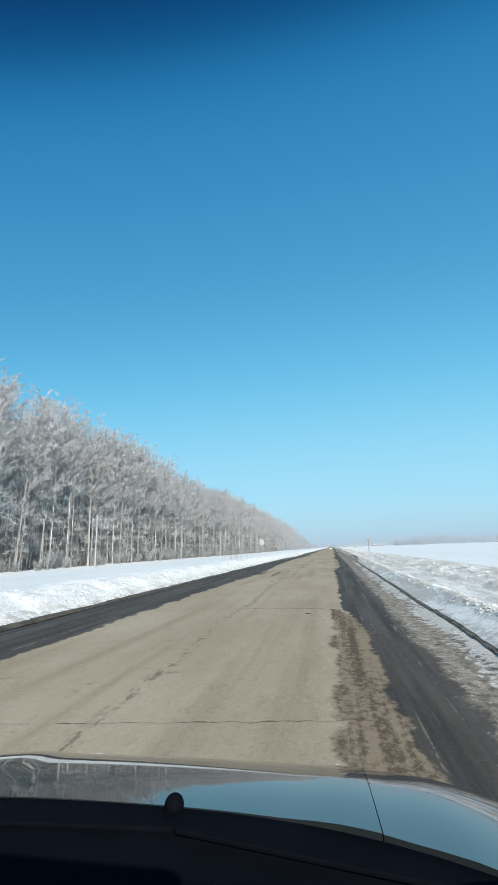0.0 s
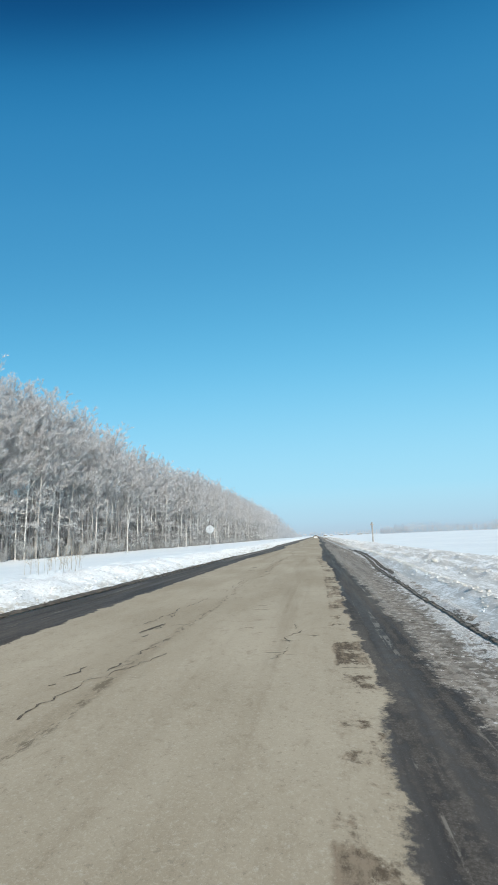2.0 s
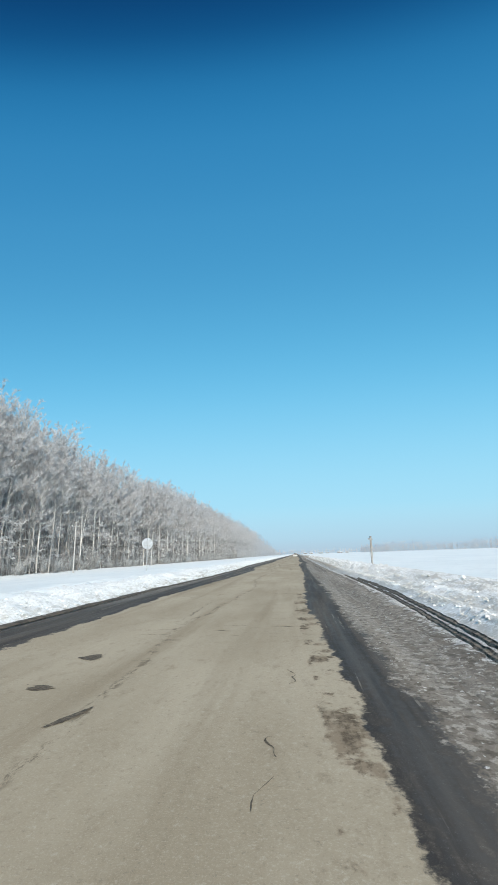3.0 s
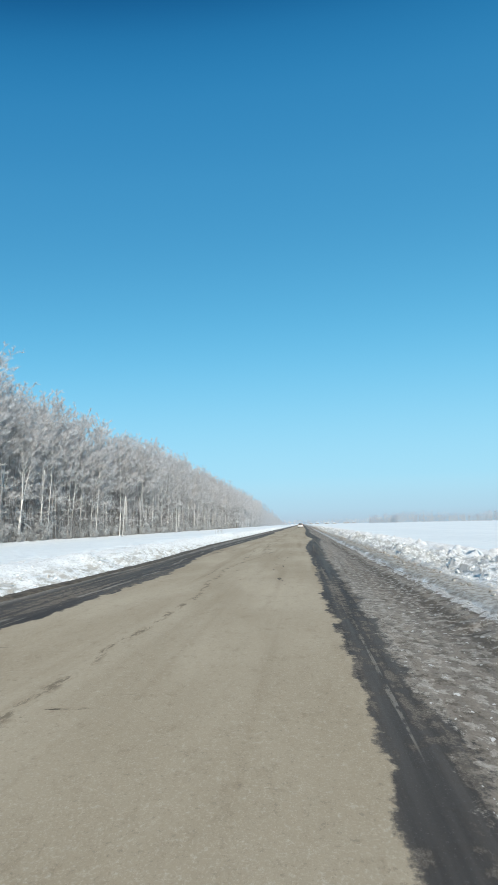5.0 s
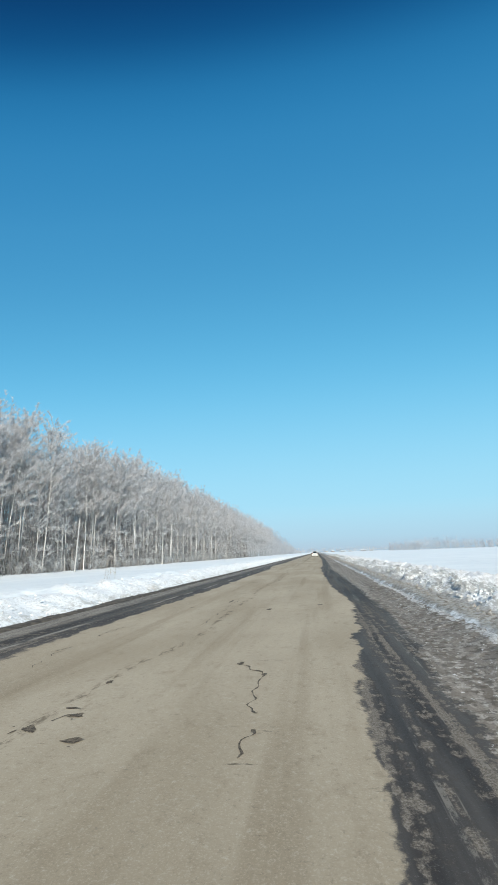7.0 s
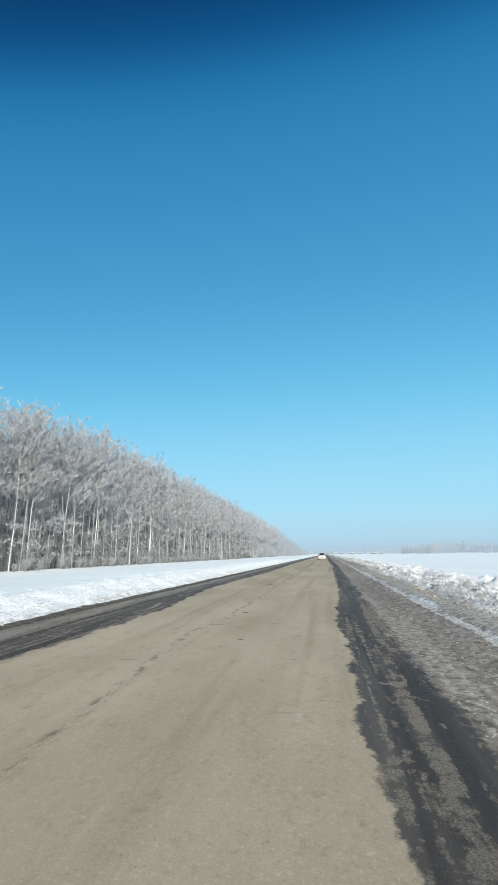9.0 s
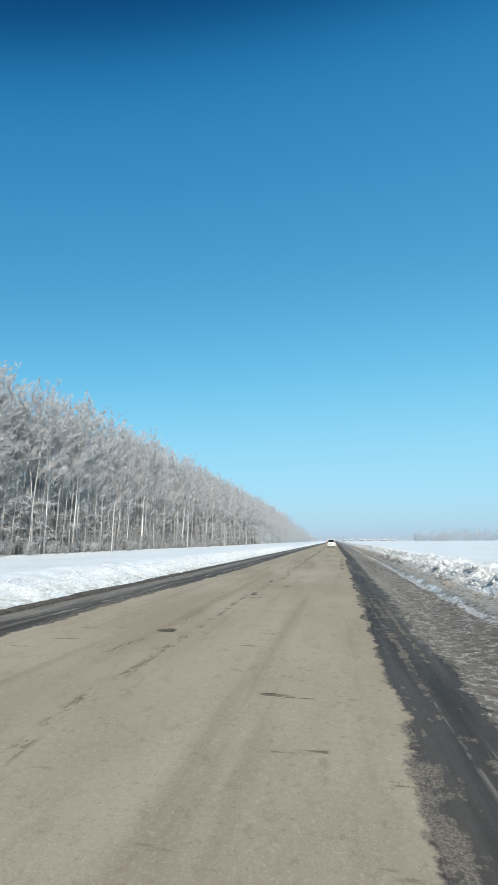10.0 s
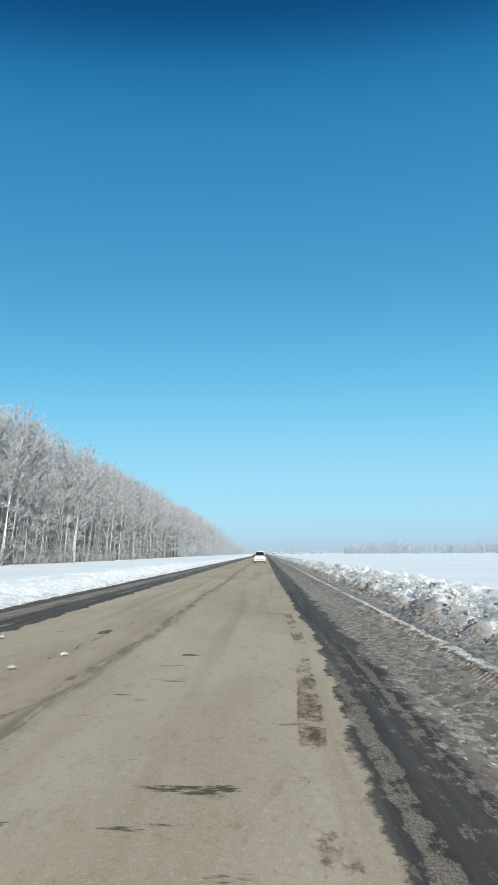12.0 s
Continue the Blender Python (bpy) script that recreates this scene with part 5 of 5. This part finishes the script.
# ================= village on the skyline =================
M_WALL = plain("house_wall", (0.32, 0.27, 0.22), 0.9, vary=0.25)
for k, (x, y, w, h, turn) in enumerate([(34, 1130, 9, 2.6, 10), (55, 1100, 12, 3.0, -25), (74, 1150, 8, 2.4, 40), (97, 1090, 13, 3.2, 5), (18, 1060, 7, 2.2, -38), (121, 1160, 9, 3.4, 60)]):
    hs = tagged(new("house"), "small village house under a snow-covered gable roof", "house", "houses of the far village")
    part("wall", box_mesh("wall", (w, 7, h), M_WALL, 0.02, (0, 0, h / 2)), hs, "brown house wall")
    v = [(-w / 2 - 0.4, -4, h), (w / 2 + 0.4, -4, h), (w / 2 + 0.4, 4, h), (-w / 2 - 0.4, 4, h), (-w / 2 - 0.4, 0, h + 1.7), (w / 2 + 0.4, 0, h + 1.7)]
    part("roof", mesh_of("roof", v, [(0, 1, 5, 4), (2, 3, 4, 5), (0, 4, 3), (1, 2, 5), (3, 2, 1, 0)], M_SNOW), hs, "white snow-covered roof")
    for i in range(3):
        part("window", box_mesh("window", (0.9, 0.06, 1.1), M_GLASS, 0.01), hs, "dark window", pose(-w / 3 + i * w / 3, -3.52, 1.6))
    hs.matrix_basis = pose(x, y, 0.1, 0, 0, turn) @ Matrix.Diagonal((0.8, 0.8, 0.8, 1))

# ================= the car that carries the start of the drive =================
M_GREY = Mat("grey_blue_metallic", 0.05, 0.0)
M_GREY.color(M_GREY.mix(M_GREY.step(M_GREY.noise(3.0, detail=6, local=True), 0.45, 0.7), (0.022, 0.028, 0.030), (0.034, 0.040, 0.042)))
M_GREY.b.inputs["Coat Weight"].default_value = 0.55
M_GREY.b.inputs["Coat Roughness"].default_value = 0.02
M_GREY.bump(M_GREY.noise(2.4, (1, 0.5, 1), detail=2, local=True), 0.02, 0.01)
M_GREY = M_GREY.m
M_DASH = plain("dash_plastic", (0.004, 0.005, 0.008), 0.85)
M_DASH.node_tree.nodes["Principled BSDF"].inputs["Specular IOR Level"].default_value = 0.03


def bonnet_z(dx, y):
    d = y - 0.95
    a = abs(dx)
    z = 0.857 - 0.125 * d - 0.45 * max(0.0, d) ** 3 - 0.022 * (a / 0.8) ** 2
    z += 0.005 * smoothstep(0.32, 0.45, a) * (1 - smoothstep(0.49, 0.60, a))
    return z - 0.45 * max(0.0, a - 0.62) ** 1.8


def bonnet_panel(name, d0, d1, n, lift=0.0):
    """A skin of the nose between two offsets from the car's middle, 2 cm thick."""
    m = 26
    v, f = [], []
    for layer in (0, 1):
        for j in range(m + 1):
            u = j / m
            for i in range(n + 1):
                dx = d0 + (d1 - d0) * i / n
                y0 = 0.965 - 0.15 * (abs(dx) / 0.8) ** 3
                y = y0 + (1.80 - 0.14 * (abs(dx) / 0.8) ** 2.5 - y0) * u
                x = dx * (1 - 0.06 * u * smoothstep(0.3, 0.55, abs(dx)))
                v.append((x, y, bonnet_z(dx, y) + lift - 0.02 * layer))
    w, block = n + 1, (n + 1) * (m + 1)
    for j in range(m):
        for i in range(n):
            a = j * w + i
            f += [(a, a + 1, a + w + 1, a + w), (block + a + w, block + a + w + 1, block + a + 1, block + a)]
    for j in range(m):
        a, c = j * w, j * w + n
        f += [(a, a + w, block + a + w, block + a), (c + w, c, block + c, block + c + w)]
    for i in range(n):
        a, c = i, m * w + i
        f += [(a + 1, a, block + a, block + a + 1), (c, c + 1, block + c + 1, block + c)]
    me = mesh_of(name, v, f, M_GREY, True)
    me.set_sharp_from_angle(angle=radians(50))
    return me


def own_car():
    car = tagged(new("grey_car"), "grey-blue metallic hatchback with a glossy reflecting bonnet", "car")
    st = [ring(-2.25, 0.70, 0.36, 0.80), ring(-2.15, 0.80, 0.26, 0.90), ring(-1.5, 0.84, 0.22, 0.88), ring(0.70, 0.84, 0.22, 0.78), ring(0.95, 0.83, 0.22, 0.70),
          ring(1.45, 0.78, 0.24, 0.60), ring(1.64, 0.66, 0.26, 0.50), ring(1.74, 0.56, 0.32, 0.44)]
    part("body", loft("body", st, M_GREY), car)
    part("bonnet", bonnet_panel("bonnet", -0.519, 0.519, 28), car, "glossy grey-blue bonnet mirroring sky and trees")
    for s in (-1, 1):
        part("fender", bonnet_panel("fender", min(s * 0.521, s * 0.94), max(s * 0.521, s * 0.94), 9, -0.001), car, "rounded glossy fender")
        part("headlight", box_mesh("headlight", (0.30, 0.14, 0.13), M_AMBER, 0.04), car, "clear headlight", pose(s * 0.52, 1.66, 0.56, 0, 0, -s * 22))
        part("door_handle", box_mesh("door_handle", (0.03, 0.16, 0.04), M_TRIM, 0.01), car, "", pose(s * 0.842, -0.55, 0.72))
        part("front_pillar", box_mesh("front_pillar", (0.06, 1.0, 0.05), M_GREY, 0.012), car, "", pose(s * 0.78, 0.32, 1.17, -33, 0, s * 7))
        part("middle_pillar", box_mesh("middle_pillar", (0.04, 0.12, 0.66), M_TRIM, 0.01), car, "", pose(s * 0.67, -0.62, 1.15, 0, -s * 12, 0))
        part("rear_pillar", box_mesh("rear_pillar", (0.05, 0.35, 0.66), M_GREY, 0.015), car, "", pose(s * 0.67, -1.72, 1.15, 0, -s * 12, 0))
        for y0, y1 in ((-1.52, -0.70), (-0.54, 0.02)):
            c = [(s * 0.735, y0, 0.86), (s * 0.735, y1 + 0.2, 0.86), (s * 0.615, y1 - 0.12, 1.44), (s * 0.615, y0, 1.44)]
            part("side_window", quad_panel("side_window", c if s > 0 else c[::-1], M_GLASS, 0.008), car, "dark side window")
    part("roof", box_mesh("roof", (1.26, 1.85, 0.05), M_GREY, 0.02, segs=2), car, "", pose(0, -1.0, 1.48))
    part("tailgate", box_mesh("tailgate", (1.3, 0.06, 0.66), M_GREY, 0.02), car, "", pose(0, -2.0, 1.16, -14, 0, 0))
    part("rear_window", box_mesh("rear_window", (1.1, 0.02, 0.44), M_GLASS, 0.006), car, "dark rear window", pose(0, -2.03, 1.20, -14, 0, 0))
    # scuttle, wipers and dashboard
    v, f = [], []
    n = 24
    for k in range(n + 1):
        dx = -0.90 + 1.80 * k / n
        bow = 0.15 * (abs(dx) / 0.8) ** 3
        drop = 0.022 * (dx / 0.8) ** 2
        for y, z in ((0.972 - bow, 0.838 - drop), (0.955 - bow, 0.858 - drop), (0.90 - bow, 0.856 - drop), (0.72 - bow, 0.85 - drop)):
            v.append((dx, y, z))
    for k in range(n):
        for j in range(3):
            a = k * 4 + j
            f.append((a, a + 4, a + 5, a + 1))
    part("scuttle", mesh_of("scuttle", v, f, M_DASH, True), car, "black plastic scuttle panel")
    part("wiper", box_mesh("wiper", (0.60, 0.012, 0.010), M_DASH, 0.003), car, "black wiper arm", pose(-0.15, 0.87, 0.858, 0, 0, 3))
    part("wiper", box_mesh("wiper", (0.48, 0.012, 0.010), M_DASH, 0.003), car, "black wiper arm", pose(0.40, 0.84, 0.858, 0, 1.5, -8))
    bm = bmesh.new()
    bmesh.ops.create_uvsphere(bm, u_segments=14, v_segments=10, radius=0.019)
    part("wiper_pivot", from_bm("wiper_pivot", bm, M_DASH, True), car, "round black pivot cap", pose(0.13, 0.955, 0.862))
    part("dashboard", box_mesh("dashboard", (1.42, 0.55, 0.10), M_DASH, 0.04, segs=3), car, "dark blue-black dashboard top", pose(0, 0.50, 0.80))
    wheels(car, 0.76, -1.50, 1.12)
    car.matrix_basis = pose(-0.47, 0.0, 0.01)


own_car()
